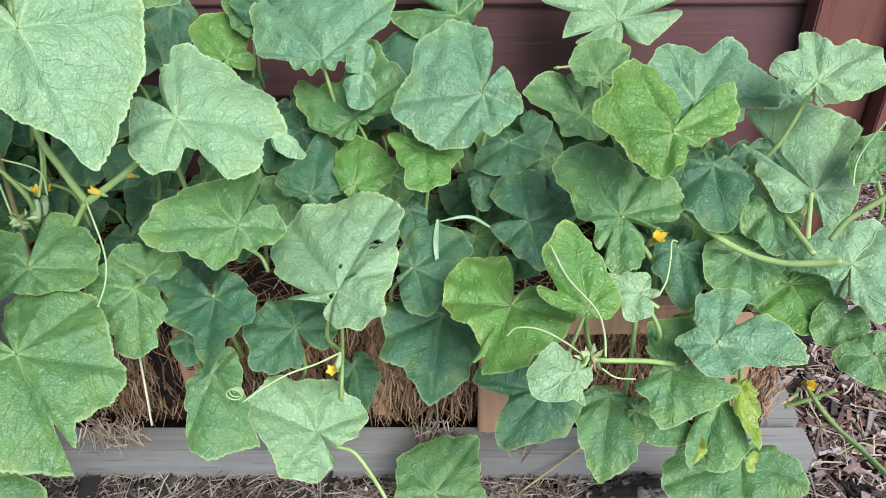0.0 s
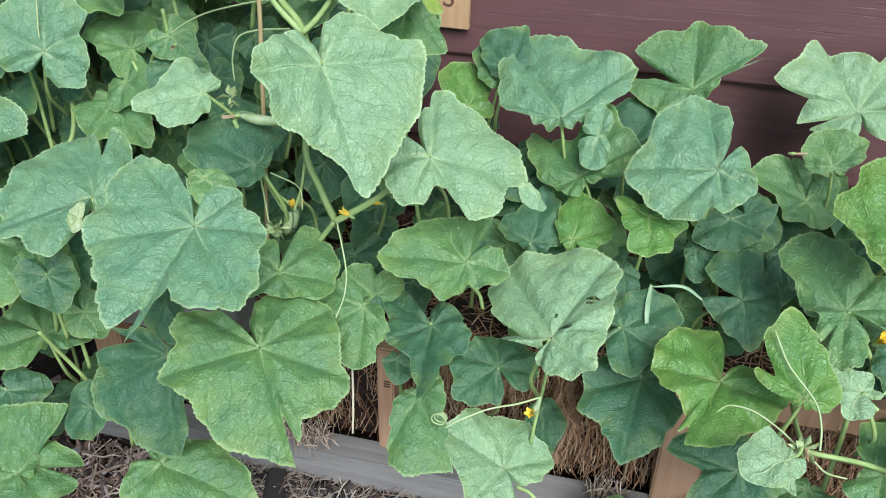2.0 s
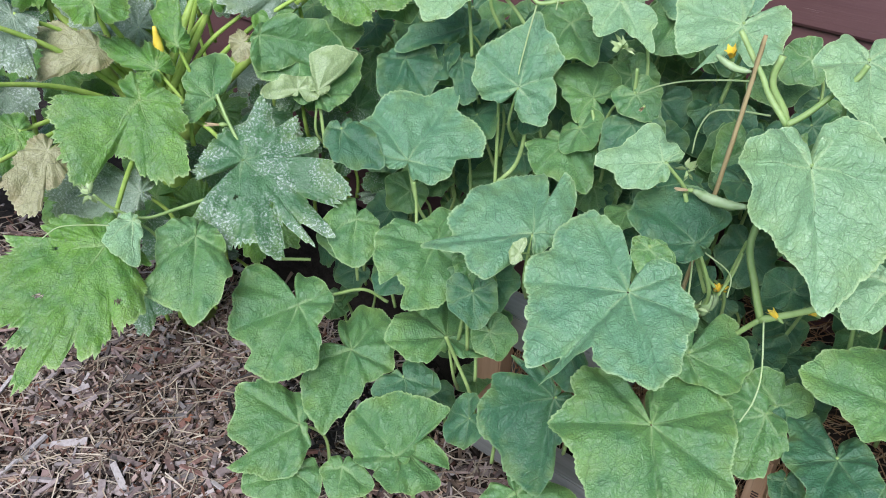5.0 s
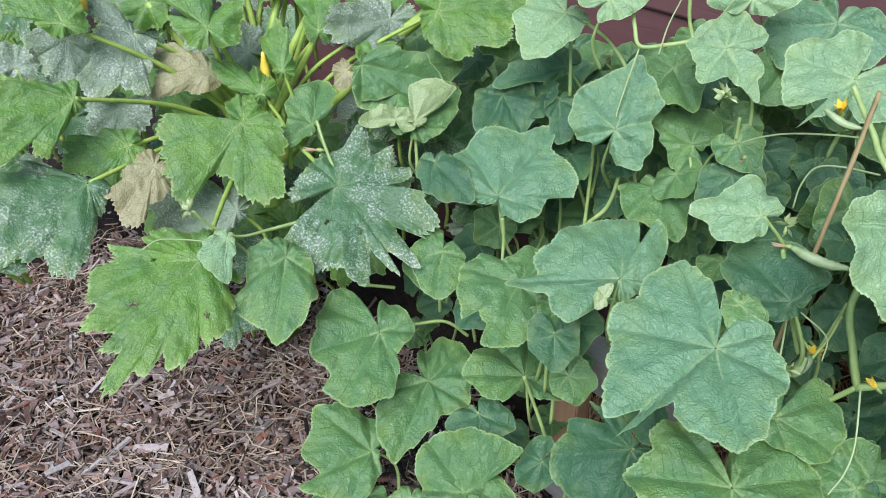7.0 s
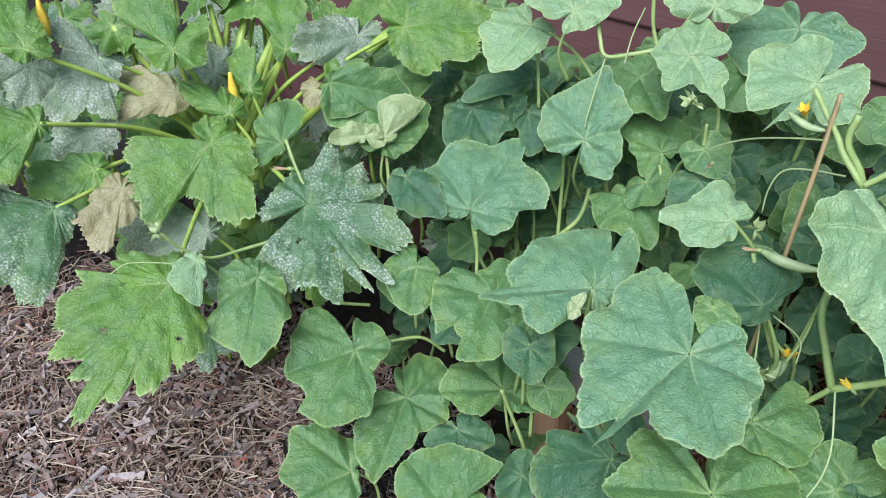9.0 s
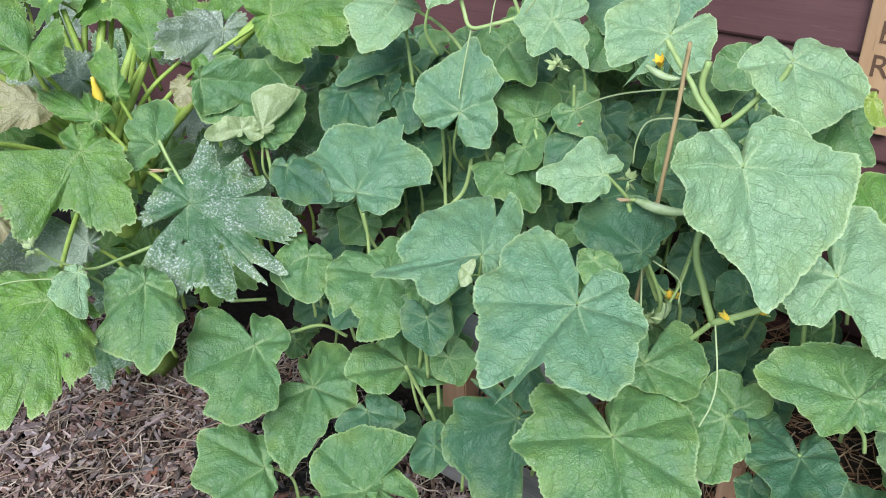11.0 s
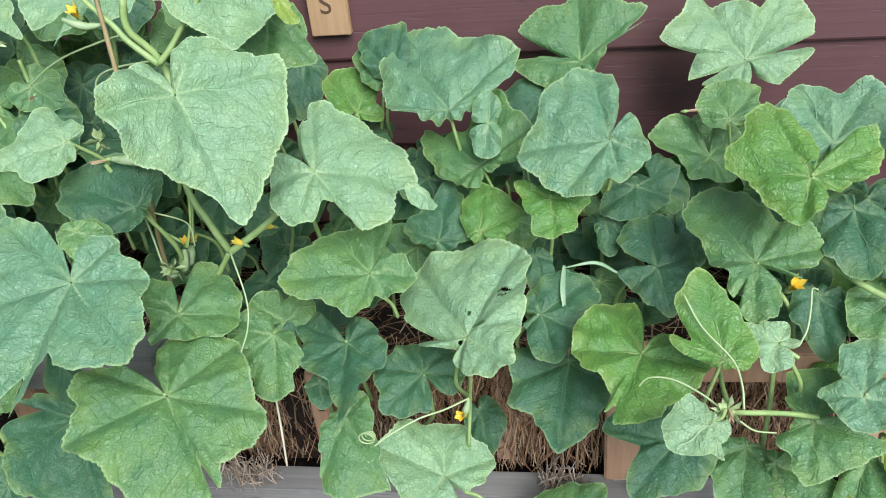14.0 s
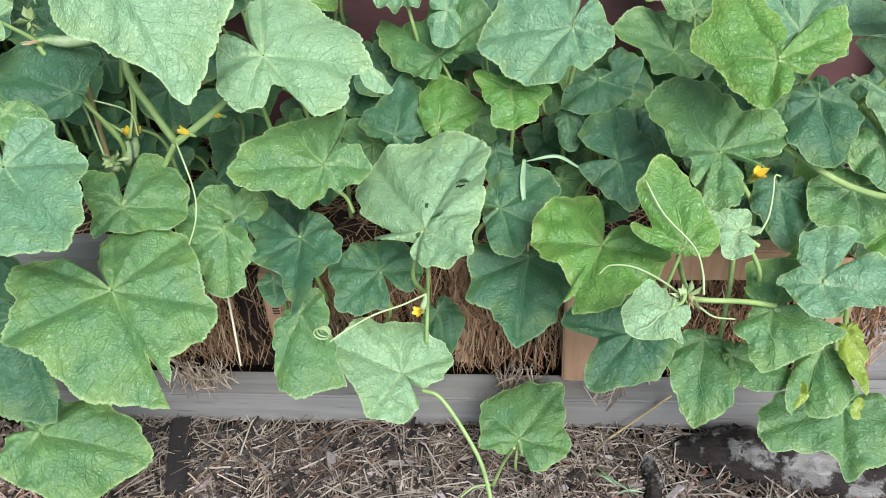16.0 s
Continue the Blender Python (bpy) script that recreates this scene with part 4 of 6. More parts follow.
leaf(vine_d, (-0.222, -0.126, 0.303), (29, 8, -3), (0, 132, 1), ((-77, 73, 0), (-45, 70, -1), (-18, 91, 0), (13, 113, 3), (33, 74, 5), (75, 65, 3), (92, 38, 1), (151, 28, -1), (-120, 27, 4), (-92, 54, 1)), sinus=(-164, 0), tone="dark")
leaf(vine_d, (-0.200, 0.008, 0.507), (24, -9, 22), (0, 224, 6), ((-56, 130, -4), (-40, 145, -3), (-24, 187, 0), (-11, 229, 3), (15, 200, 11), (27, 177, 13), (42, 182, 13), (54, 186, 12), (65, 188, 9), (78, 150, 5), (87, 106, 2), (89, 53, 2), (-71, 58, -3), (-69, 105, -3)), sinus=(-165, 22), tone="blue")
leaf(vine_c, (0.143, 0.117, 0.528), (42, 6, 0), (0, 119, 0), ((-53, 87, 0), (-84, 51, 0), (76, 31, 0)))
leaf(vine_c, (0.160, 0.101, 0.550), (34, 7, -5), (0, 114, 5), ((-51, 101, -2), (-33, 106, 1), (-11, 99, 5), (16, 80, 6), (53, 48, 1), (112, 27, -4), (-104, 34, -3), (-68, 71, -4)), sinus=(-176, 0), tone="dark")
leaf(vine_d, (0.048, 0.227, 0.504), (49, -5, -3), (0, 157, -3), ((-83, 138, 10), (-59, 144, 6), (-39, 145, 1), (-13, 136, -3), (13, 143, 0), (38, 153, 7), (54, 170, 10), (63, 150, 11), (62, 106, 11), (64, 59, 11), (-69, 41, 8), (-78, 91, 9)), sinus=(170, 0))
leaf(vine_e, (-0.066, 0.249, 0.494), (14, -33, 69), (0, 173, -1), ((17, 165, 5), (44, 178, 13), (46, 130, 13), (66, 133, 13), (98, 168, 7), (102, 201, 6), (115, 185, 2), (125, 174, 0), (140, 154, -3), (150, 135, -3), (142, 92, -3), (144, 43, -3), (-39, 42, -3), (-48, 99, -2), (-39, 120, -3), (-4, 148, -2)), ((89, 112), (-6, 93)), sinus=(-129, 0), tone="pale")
leaf(vine_d, (-0.065, 0.123, 0.400), (31, 13, -19), (0, 195, 2), ((12, 157, 0), (20, 95, -2), (37, 32, -4), (-73, 47, 2), (-62, 106, 4), (-20, 125, 5)), sinus=(162, 0), tone="dark")
leaf(vine_d, (-0.144, -0.033, 0.412), (33, 21, -59), (0, 125, 8), ((-118, 149, -3), (-109, 159, -4), (-57, 151, 1), (-48, 160, 4), (-24, 121, 8), (18, 92, 7), (36, 76, 3), (143, 52, 6), (-179, 59, 8), (-147, 95, 4), (-126, 126, -1)), ((-106, 108), (-75, 83), (39, 38)), sinus=(91, 0))
leaf(vine_c, (0.084, 0.096, 0.469), (-13, 33, -99), (0, 55, 1), ((-113, 103, -1), (-140, 108, -1), (-89, 93, 0), (-66, 65, 2), (-39, 41, 3), (68, 17, -1), (179, 57, 1)), sinus=(124, 0), tone="yellow")
leaf(vine_c, (-0.086, 0.344, 0.481), (-43, -10, -173), (0, 137, 0), ((37, 75, 0), (-67, 58, 0)), tone="dark")
leaf(vine_c, (-0.011, -0.043, 0.714), (-41, 24, -135), (0, 116, 0), ((87, 78, 0), (-19, 69, 0), (48, 91, 0)))
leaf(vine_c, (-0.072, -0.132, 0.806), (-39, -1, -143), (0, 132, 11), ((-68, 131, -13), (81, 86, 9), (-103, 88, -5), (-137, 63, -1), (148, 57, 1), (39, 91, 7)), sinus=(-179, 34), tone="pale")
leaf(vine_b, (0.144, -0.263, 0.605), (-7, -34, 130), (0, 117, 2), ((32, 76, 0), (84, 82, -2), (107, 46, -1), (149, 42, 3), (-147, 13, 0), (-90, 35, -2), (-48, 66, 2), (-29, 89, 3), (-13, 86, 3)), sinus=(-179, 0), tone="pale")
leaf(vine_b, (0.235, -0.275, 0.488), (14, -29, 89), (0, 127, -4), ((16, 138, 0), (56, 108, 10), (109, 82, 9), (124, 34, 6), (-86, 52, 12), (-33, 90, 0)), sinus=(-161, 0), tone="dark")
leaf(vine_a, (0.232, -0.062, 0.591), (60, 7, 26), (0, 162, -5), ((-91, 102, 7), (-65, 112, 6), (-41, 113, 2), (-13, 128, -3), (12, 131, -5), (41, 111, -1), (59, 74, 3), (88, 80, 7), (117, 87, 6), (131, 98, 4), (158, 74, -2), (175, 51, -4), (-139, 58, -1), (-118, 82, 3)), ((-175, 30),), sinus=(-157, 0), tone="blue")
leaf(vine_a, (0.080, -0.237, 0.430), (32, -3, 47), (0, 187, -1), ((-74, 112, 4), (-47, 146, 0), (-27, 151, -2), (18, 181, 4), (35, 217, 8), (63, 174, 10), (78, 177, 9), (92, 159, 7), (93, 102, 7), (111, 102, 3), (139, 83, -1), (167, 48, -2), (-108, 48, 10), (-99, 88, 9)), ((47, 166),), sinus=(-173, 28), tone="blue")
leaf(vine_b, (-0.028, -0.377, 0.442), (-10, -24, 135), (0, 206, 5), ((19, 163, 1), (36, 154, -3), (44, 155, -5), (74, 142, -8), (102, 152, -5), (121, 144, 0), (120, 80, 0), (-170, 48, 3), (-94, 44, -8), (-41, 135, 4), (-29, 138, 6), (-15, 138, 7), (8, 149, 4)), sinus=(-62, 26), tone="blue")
leaf(vine_b, (-0.233, -0.406, 0.339), (-29, 0, -139), (0, 139, -3), ((98, 120, 6), (125, 104, 1), (142, 61, -2), (-163, 94, 1), (-115, 55, 9), (-44, 76, -1), (-14, 116, -4), (24, 160, 2), (48, 143, 7), (63, 132, 9)), ((32, 111), (48, 102)), sinus=(-80, 0))
leaf(vine_b, (-0.212, -0.381, 0.104), (15, -2, 85), (0, 95, 3), ((-59, 133, 4), (-33, 123, 7), (45, 133, -5), (77, 162, -5), (96, 172, -1), (128, 132, 5), (160, 91, 7), (-168, 67, 1), (-119, 41, -6), (-106, 83, -5), (-83, 115, -1)), sinus=(-149, 38))
leaf(vine_a, (0.021, -0.515, 0.161), (-26, -10, -152), (0, 181, 0), ((114, 140, 8), (91, 138, 12), (67, 138, 14), (47, 152, 13), (21, 142, 7), (16, 181, 5), (-14, 172, 0), (-34, 153, 3), (-47, 109, 5), (-100, 73, 14), (-132, 75, 13), (-171, 75, 3), (161, 78, 1)), ((-61, 63),), sinus=(138, 33))
leaf(vine_a, (0.094, -0.431, 0.028), (-25, -13, -148), (0, 203, -10), ((52, 106, 5), (35, 139, -2), (10, 186, -9), (-7, 163, -8), (-22, 116, -3), (-41, 88, 6), (-78, 103, 17), (-122, 98, 8), (-158, 130, -7), (178, 121, -10), (155, 84, -2)), sinus=(106, 21))
leaf(vine_a, (0.095, -0.594, -0.085), (-27, -12, -145), (0, 124, -4), ((107, 166, 13), (120, 135, 10), (155, 81, 1), (-67, 23, 12), (-40, 55, 5), (18, 136, 1), (44, 177, 9), (65, 151, 14), (89, 145, 15)), ((45, 123),), sinus=(-136, 0))
leaf(vine_b, (-0.153, -0.604, -0.047), (23, 17, -4), (0, 149, 5), ((-28, 133, 9), (-60, 135, 3), (-88, 137, -6), (-115, 121, -10), (-136, 89, -8), (-170, 54, 3), (8, 48, 3), (7, 92, 3)), sinus=(99, 0))
leaf(vine_b, (-0.149, -0.577, -0.052), (-9, 20, -71), (0, 95, -4), ((1, 28, -4), (128, 63, 7), (115, 90, 10), (87, 93, 11), (49, 94, 5), (22, 100, -1)), sinus=(-116, 0))
leaf(vine_a, (0.22, -0.586, -0.134), (-26, -6, -144), (0, 73, 0), ((69, 49, 0), (-61, 84, 0), (-105, 43, 0)))
leaf(vine_a, (0.139, -0.652, -0.153), (-22, -16, -162), (0, 88, 0), ((44, 115, 0), (-77, 75, 0), (-146, 53, 0)))
leaf(vine_b, (0.100, -0.445, 0.162), (-62, 2, -161), (0, 193, 9), ((65, 161, -3), (87, 125, -8), (94, 128, -9), (119, 117, -7), (128, 86, -5), (-176, 23, 9), (-93, 40, -8), (-47, 52, -3), (-15, 90, 6), (-9, 154, 8), (14, 177, 10), (34, 155, 7)), ((115, 64),), sinus=(-134, 0), tone="dark")
leaf(vine_b, (0.078, -0.499, -0.068), (-22, 20, -96), (0, 195, 0), ((-77, 69, 0), (113, 91, 0), (-34, 128, 0), (-14, 176, 0), (28, 164, 0)))
leaf(vine_a, (0.247, -0.422, 0.029), (-29, 9, -122), (0, 50, 0), ((84, 76, 0), (-56, 83, 0), (141, 30, 0)), tone="dark")
leaf(vine_e, (0.010, -0.102, 0.485), (21, 31, -65), (0, 132, 5), ((-111, 105, 7), (-95, 114, 6), (-78, 105, 6), (-34, 129, 7), (-23, 129, 7), (-15, 116, 6), (19, 142, 7), (32, 135, 8), (39, 99, 8), (45, 58, 8)), ((-56, 92),), sinus=(147, 0), tone="blue")
leaf(vine_e, (0.153, -0.217, 0.577), (3, -35, 59), (0, 71, 2), ((19, 70, 3), (47, 61, 3), (55, 84, 2), (66, 88, 1), (80, 70, 0), (113, 90, -1), (127, 104, -1), (143, 99, 0), (167, 95, 2), (180, 69, 2), (-148, 53, 3), (-118, 43, 2), (-63, 33, -1), (-20, 45, 1)), ((96, 65),), sinus=(-90, 0), tone="pale")
leaf(vine_e, (0.165, -0.283, 0.420), (21, -23, 19), (0, 179, -5), ((-14, 146, -2), (21, 164, -5), (42, 155, -2), (56, 145, 1), (71, 129, 5), (120, 68, 9), (160, 63, 0), (-175, 69, -6), (-159, 55, -5), (-156, 30, -5), (0, 21, -5), (-12, 56, -3), (-20, 100, -1)), ((73, 89), (86, 64)), sinus=(-135, 21), tone="pale")
leaf(vine_e, (0.22, -0.327, 0.484), (5, -39, 52), (0, 37, 0), ((57, 56, 0), (-56, 32, 0), (84, 66, 0)))
leaf(vine_e, (0.197, -0.396, 0.362), (4, -29, 51), (0, 76, 0), ((33, 73, -4), (69, 76, -3), (96, 87, 0), (122, 87, 2), (161, 78, 2), (-162, 91, -2), (-136, 101, -4), (-122, 65, -4), (-78, 39, 1), (-40, 51, 3)), sinus=(-100, 0), tone="pale")
leaf(vine_e, (0.209, -0.504, 0.279), (-16, -29, 86), (0, 55, 0), ((45, 33, 0), (-40, 50, 0), (151, 41, 0), (-107, 58, 0)))
leaf(vine_e, (0.072, -0.306, 0.323), (-27, 9, 174), (0, 98, 0), ((94, 66, 3), (144, 38, -2), (-135, 28, 7), (-51, 66, -2), (-26, 78, -2), (23, 96, 5), (49, 90, 8)), sinus=(-93, 0))
leaf(vine_e, (0.135, -0.357, 0.293), (-26, 11, 174), (0, 91, 1), ((57, 69, 1), (118, 22, 3), (-133, 28, 1), (-85, 58, 2), (-49, 68, 3), (-16, 92, 2), (23, 70, 1)), sinus=(172, 0), tone="yellow")
leaf(vine_e, (0.19, -0.43, 0.286), (-31, -12, 130), (0, 56, 0), ((-168, 40, 0), (-102, 43, 0)))
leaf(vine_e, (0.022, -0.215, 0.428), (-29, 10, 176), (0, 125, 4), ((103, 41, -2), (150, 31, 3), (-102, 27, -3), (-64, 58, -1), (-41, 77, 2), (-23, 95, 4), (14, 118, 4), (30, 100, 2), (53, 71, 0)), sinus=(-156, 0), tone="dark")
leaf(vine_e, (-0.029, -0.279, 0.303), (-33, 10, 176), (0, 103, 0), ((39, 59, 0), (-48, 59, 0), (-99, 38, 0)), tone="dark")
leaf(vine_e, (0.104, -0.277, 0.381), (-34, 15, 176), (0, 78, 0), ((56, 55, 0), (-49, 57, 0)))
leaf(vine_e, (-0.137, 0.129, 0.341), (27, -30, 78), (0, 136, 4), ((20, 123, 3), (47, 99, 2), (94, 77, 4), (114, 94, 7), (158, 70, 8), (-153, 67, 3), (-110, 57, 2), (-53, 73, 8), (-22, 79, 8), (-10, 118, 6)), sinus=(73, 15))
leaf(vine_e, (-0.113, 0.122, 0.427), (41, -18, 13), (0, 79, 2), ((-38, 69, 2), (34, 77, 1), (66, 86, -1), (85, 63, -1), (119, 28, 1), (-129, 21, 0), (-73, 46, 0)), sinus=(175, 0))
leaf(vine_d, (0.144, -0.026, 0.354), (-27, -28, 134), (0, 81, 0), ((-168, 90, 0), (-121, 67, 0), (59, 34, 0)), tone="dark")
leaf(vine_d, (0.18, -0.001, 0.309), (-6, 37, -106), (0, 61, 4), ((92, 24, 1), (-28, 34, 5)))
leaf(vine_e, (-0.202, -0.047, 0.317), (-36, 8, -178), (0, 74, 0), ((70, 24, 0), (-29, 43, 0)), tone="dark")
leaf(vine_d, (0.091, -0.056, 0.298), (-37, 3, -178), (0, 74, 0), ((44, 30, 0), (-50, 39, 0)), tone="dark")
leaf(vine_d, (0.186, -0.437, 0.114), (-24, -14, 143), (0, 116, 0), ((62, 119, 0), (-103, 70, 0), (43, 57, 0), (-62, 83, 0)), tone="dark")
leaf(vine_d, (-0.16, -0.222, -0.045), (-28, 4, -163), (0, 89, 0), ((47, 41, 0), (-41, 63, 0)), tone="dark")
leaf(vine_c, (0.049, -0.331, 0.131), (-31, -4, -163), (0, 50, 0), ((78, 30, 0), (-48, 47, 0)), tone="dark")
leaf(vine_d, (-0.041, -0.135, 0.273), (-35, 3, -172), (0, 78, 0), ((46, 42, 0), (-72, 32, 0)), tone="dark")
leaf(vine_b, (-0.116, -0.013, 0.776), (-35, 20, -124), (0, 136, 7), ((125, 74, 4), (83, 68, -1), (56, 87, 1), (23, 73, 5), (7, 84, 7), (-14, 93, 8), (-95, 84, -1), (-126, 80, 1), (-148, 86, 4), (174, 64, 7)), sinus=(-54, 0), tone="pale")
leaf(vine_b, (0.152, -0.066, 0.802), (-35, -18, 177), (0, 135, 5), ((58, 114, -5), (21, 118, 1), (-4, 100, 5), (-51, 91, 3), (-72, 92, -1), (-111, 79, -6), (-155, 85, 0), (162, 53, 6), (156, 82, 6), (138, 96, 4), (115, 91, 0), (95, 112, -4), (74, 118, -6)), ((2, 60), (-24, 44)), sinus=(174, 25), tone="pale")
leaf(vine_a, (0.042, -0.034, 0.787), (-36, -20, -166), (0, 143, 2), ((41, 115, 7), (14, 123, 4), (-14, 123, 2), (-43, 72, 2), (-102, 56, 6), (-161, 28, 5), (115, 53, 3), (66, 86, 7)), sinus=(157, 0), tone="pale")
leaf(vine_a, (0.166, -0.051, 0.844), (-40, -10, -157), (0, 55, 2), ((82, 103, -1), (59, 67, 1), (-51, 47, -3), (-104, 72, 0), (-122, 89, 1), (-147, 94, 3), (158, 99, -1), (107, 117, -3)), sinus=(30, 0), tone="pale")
leaf(vine_a, (-0.005, 0.045, 0.642), (-18, -35, 158), (0, 172, 2), ((18, 132, 3), (30, 71, 3), (117, 53, -1), (155, 46, 1), (-104, 15, 0), (-39, 33, 0), (-19, 77, 1)), sinus=(-154, 0), tone="dark")
leaf(vine_a, (0.245, 0.092, 0.699), (-34, 18, -125), (0, 115, 5), ((108, 69, -4), (145, 71, 1), (-147, 54, 2), (-104, 63, -5), (-27, 83, 2), (23, 98, 3), (59, 79, -3)), sinus=(-66, 0))
leaf(vine_b, (-0.162, 0.016, 0.553), (-32, -15, -174), (0, 68, -1), ((85, 101, 2), (112, 97, 0), (156, 93, -2), (178, 91, -1), (-149, 71, 1), (-111, 29, 2), (-45, 57, -2), (32, 54, 1), (69, 68, 2)), sinus=(-78, 0))
leaf(vine_b, (-0.174, -0.055, 0.470), (-32, 13, -129), (0, 131, -1), ((100, 88, -1), (125, 44, -3), (-122, 31, 2), (-78, 64, -1), (-37, 76, -3), (21, 104, 1), (58, 101, 2)), sinus=(-178, 0))
leaf(vine_a, (-0.084, -0.070, 0.575), (-34, 16, -115), (0, 106, -5), ((115, 64, 4), (144, 45, -2), (-76, 74, 6), (-26, 100, -3), (32, 89, 1), (48, 120, 4)), sinus=(-146, 0), tone="dark")
leaf(vine_a, (0.033, -0.008, 0.583), (-44, 4, -137), (0, 110, 0), ((31, 49, 0), (-70, 40, 0)), tone="dark")
leaf(vine_a, (-0.247, -0.195, 0.475), (28, 24, 12), (0, 156, -1), ((-127, 136, 0), (-106, 106, 3), (-51, 120, 7), (-24, 138, 4), (17, 118, -1), (47, 75, 0), (112, 51, 7), (-135, 61, 0)), ((-92, 65),), sinus=(168, 0))
leaf(vine_a, (-0.398, -0.390, 0.475), (-30, -20, -154), (0, 77, 4), ((21, 86, 5), (72, 56, 1), (106, 92, 1), (137, 110, 4), (158, 136, 5), (178, 107, 4), (-168, 69, 5), (-149, 19, 5), (-20, 39, 5)), sinus=(-84, 0))
leaf(vine_a, (-0.364, -0.126, 0.579), (-37, -29, -163), (0, 159, 0), ((33, 143, 0), (-138, 141, 0), (93, 41, 0), (-102, 114, 0)))
leaf(vine_a, (-0.136, -0.642, 0.325), (-31, -5, -129), (0, 194, -7), ((40, 157, -8), (48, 95, -7), (90, 78, 8), (-60, 67, 11), (-35, 122, 5), (-17, 157, -2), (10, 162, -9), (22, 161, -10)), sinus=(-165, 0))
leaf(vine_a, (-0.184, -0.747, 0.386), (-31, -2, -120), (0, 102, -1), ((53, 73, -1), (72, 50, 1), (109, 27, 3), (-158, 18, -2), (-58, 18, 2), (-15, 44, 0)), sinus=(-108, 0), tone="pale")
leaf(vine_a, (-0.053, -0.304, 0.480), (-32, 11, -115), (0, 109, 1), ((61, 54, -1), (134, 34, 4), (-115, 34, -1), (-51, 78, 3), (-20, 124, 3), (27, 83, 0)), sinus=(-170, 0), tone="dark")
leaf(vine_a, (0.025, -0.341, 0.302), (-37, -4, -139), (0, 113, 0), ((61, 79, 0), (-85, 51, 0), (171, 54, 0)))
leaf(squash, (0.512, -0.118, 0.777), (-39, 9, -115), (0, 243, 7), ((-145, 155, 9), (-160, 96, 9), (-114, 160, 4), (-89, 182, 2), (-79, 155, 1), (-67, 198, 2), (-52, 237, 4), (-42, 216, 5), (-28, 268, 7), (-19, 252, 8), (8, 220, 9), (23, 203, 10), (31, 218, 9), (53, 190, 6), (81, 114, 2), (81, 71, 2)), ((-120, 109), (-99, 126), (-74, 104), (-38, 156), (-19, 199), (-9, 173), (12, 191), (37, 179)), sinus=(71, 34), tone="mildew", teeth=0.03, dip=0.2, jag=0.055, girth=0.007, stalk=[(0.274, -0.064, 0.773), (0.032, -0.011, 0.691)], holes=((30, 90, 8), (-10, 120, 7)))
leaf(squash, (0.506, -0.456, 0.709), (-30, -23, -148), (0, 312, 7), ((72, 193, -13), (84, 133, -10), (54, 208, -14), (44, 219, -12), (34, 234, -9), (25, 261, -5), (18, 236, -2), (14, 253, 0), (4, 294, 5), (-4, 303, 8), (-4, 251, 8), (-11, 251, 11), (-19, 238, 12), (-25, 242, 13), (-28, 201, 13), (-33, 201, 13), (-38, 179, 13), (-54, 162, 9), (-65, 123, 4), (-95, 91, -9), (-92, 57, -8)), ((75, 102), (65, 168), (15, 207), (5, 244), (-13, 206), (-33, 159)), sinus=(-158, 17), tone="squash", teeth=0.03, dip=0.2, jag=0.055, girth=0.007, stalk=[(0.268, -0.24, 0.734), (0.032, -0.011, 0.691)], holes=((20, 150, 8), (-40, 120, 8), (60, 90, 7)))
leaf(squash, (0.244, -0.188, 0.856), (-36, -27, -151), (0, 245, -1), ((117, 69, 7), (150, 77, -1), (-155, 58, 12), (-117, 92, 21), (-94, 115, 18), (-79, 119, 13), (-76, 147, 12), (-62, 206, 7), (-50, 210, 3), (-39, 184, 1), (-6, 212, -2), (9, 225, 3), (43, 194, 19), (57, 174, 21)), ((-22, 141), (-7, 137), (18, 212)), sinus=(67, 40), tone="squash", teeth=0.03, dip=0.2, jag=0.055, girth=0.007, stalk=[(0.138, -0.1, 0.814), (0.032, -0.011, 0.691)])
leaf(squash, (0.128, -0.515, 0.946), (-30, -34, -152), (0, 233, -1), ((59, 141, 21), (64, 94, 20), (82, 56, 16), (132, 53, -1), (-36, 31, -3), (-26, 82, -4), (-25, 145, -4), (-18, 154, -3), (-4, 193, -2), (17, 217, 9)), ((-4, 128),), sinus=(173, 25), tone="squash", teeth=0.03, dip=0.2, jag=0.055, girth=0.007, stalk=[(0.078, -0.267, 0.857), (0.032, -0.011, 0.691)])
leaf(squash, (0.135, -0.421, 0.818), (-1, -42, 160), (0, 139, 2), ((18, 136, 7), (29, 73, 10), (-50, 69, 2), (-31, 118, 1), (-15, 149, 1)), sinus=(170, 0), tone="squash", teeth=0.03, dip=0.2, jag=0.055, girth=0.007, stalk=[(0.08, -0.222, 0.792), (0.032, -0.011, 0.691)])
leaf(squash, (0.185, -0.538, 0.780), (-24, -35, -160), (0, 265, 15), ((61, 161, 1), (61, 91, 1), (79, 38, -3), (-67, 76, 1), (-55, 126, 6), (-49, 176, 8), (-42, 217, 11), (-31, 224, 14), (-17, 222, 17), (-11, 254, 17), (25, 235, 13), (48, 204, 5)), ((-23, 184), (-11, 208)), sinus=(-174, 0), tone="mildew", teeth=0.03, dip=0.2, jag=0.055, girth=0.007, stalk=[(0.11, -0.268, 0.782), (0.032, -0.011, 0.691)])
leaf(squash, (-0.011, -0.464, 1.066), (41, -26, 98), (0, 144, 8), ((-38, 124, 1), (-38, 58, 1), (-19, 137, 6), (23, 158, 7), (44, 141, 2), (53, 89, 0)), sinus=(-172, 0), tone="squash", teeth=0.03, dip=0.2, jag=0.055, girth=0.007, stalk=[(0.012, -0.236, 0.919), (0.032, -0.011, 0.691)])
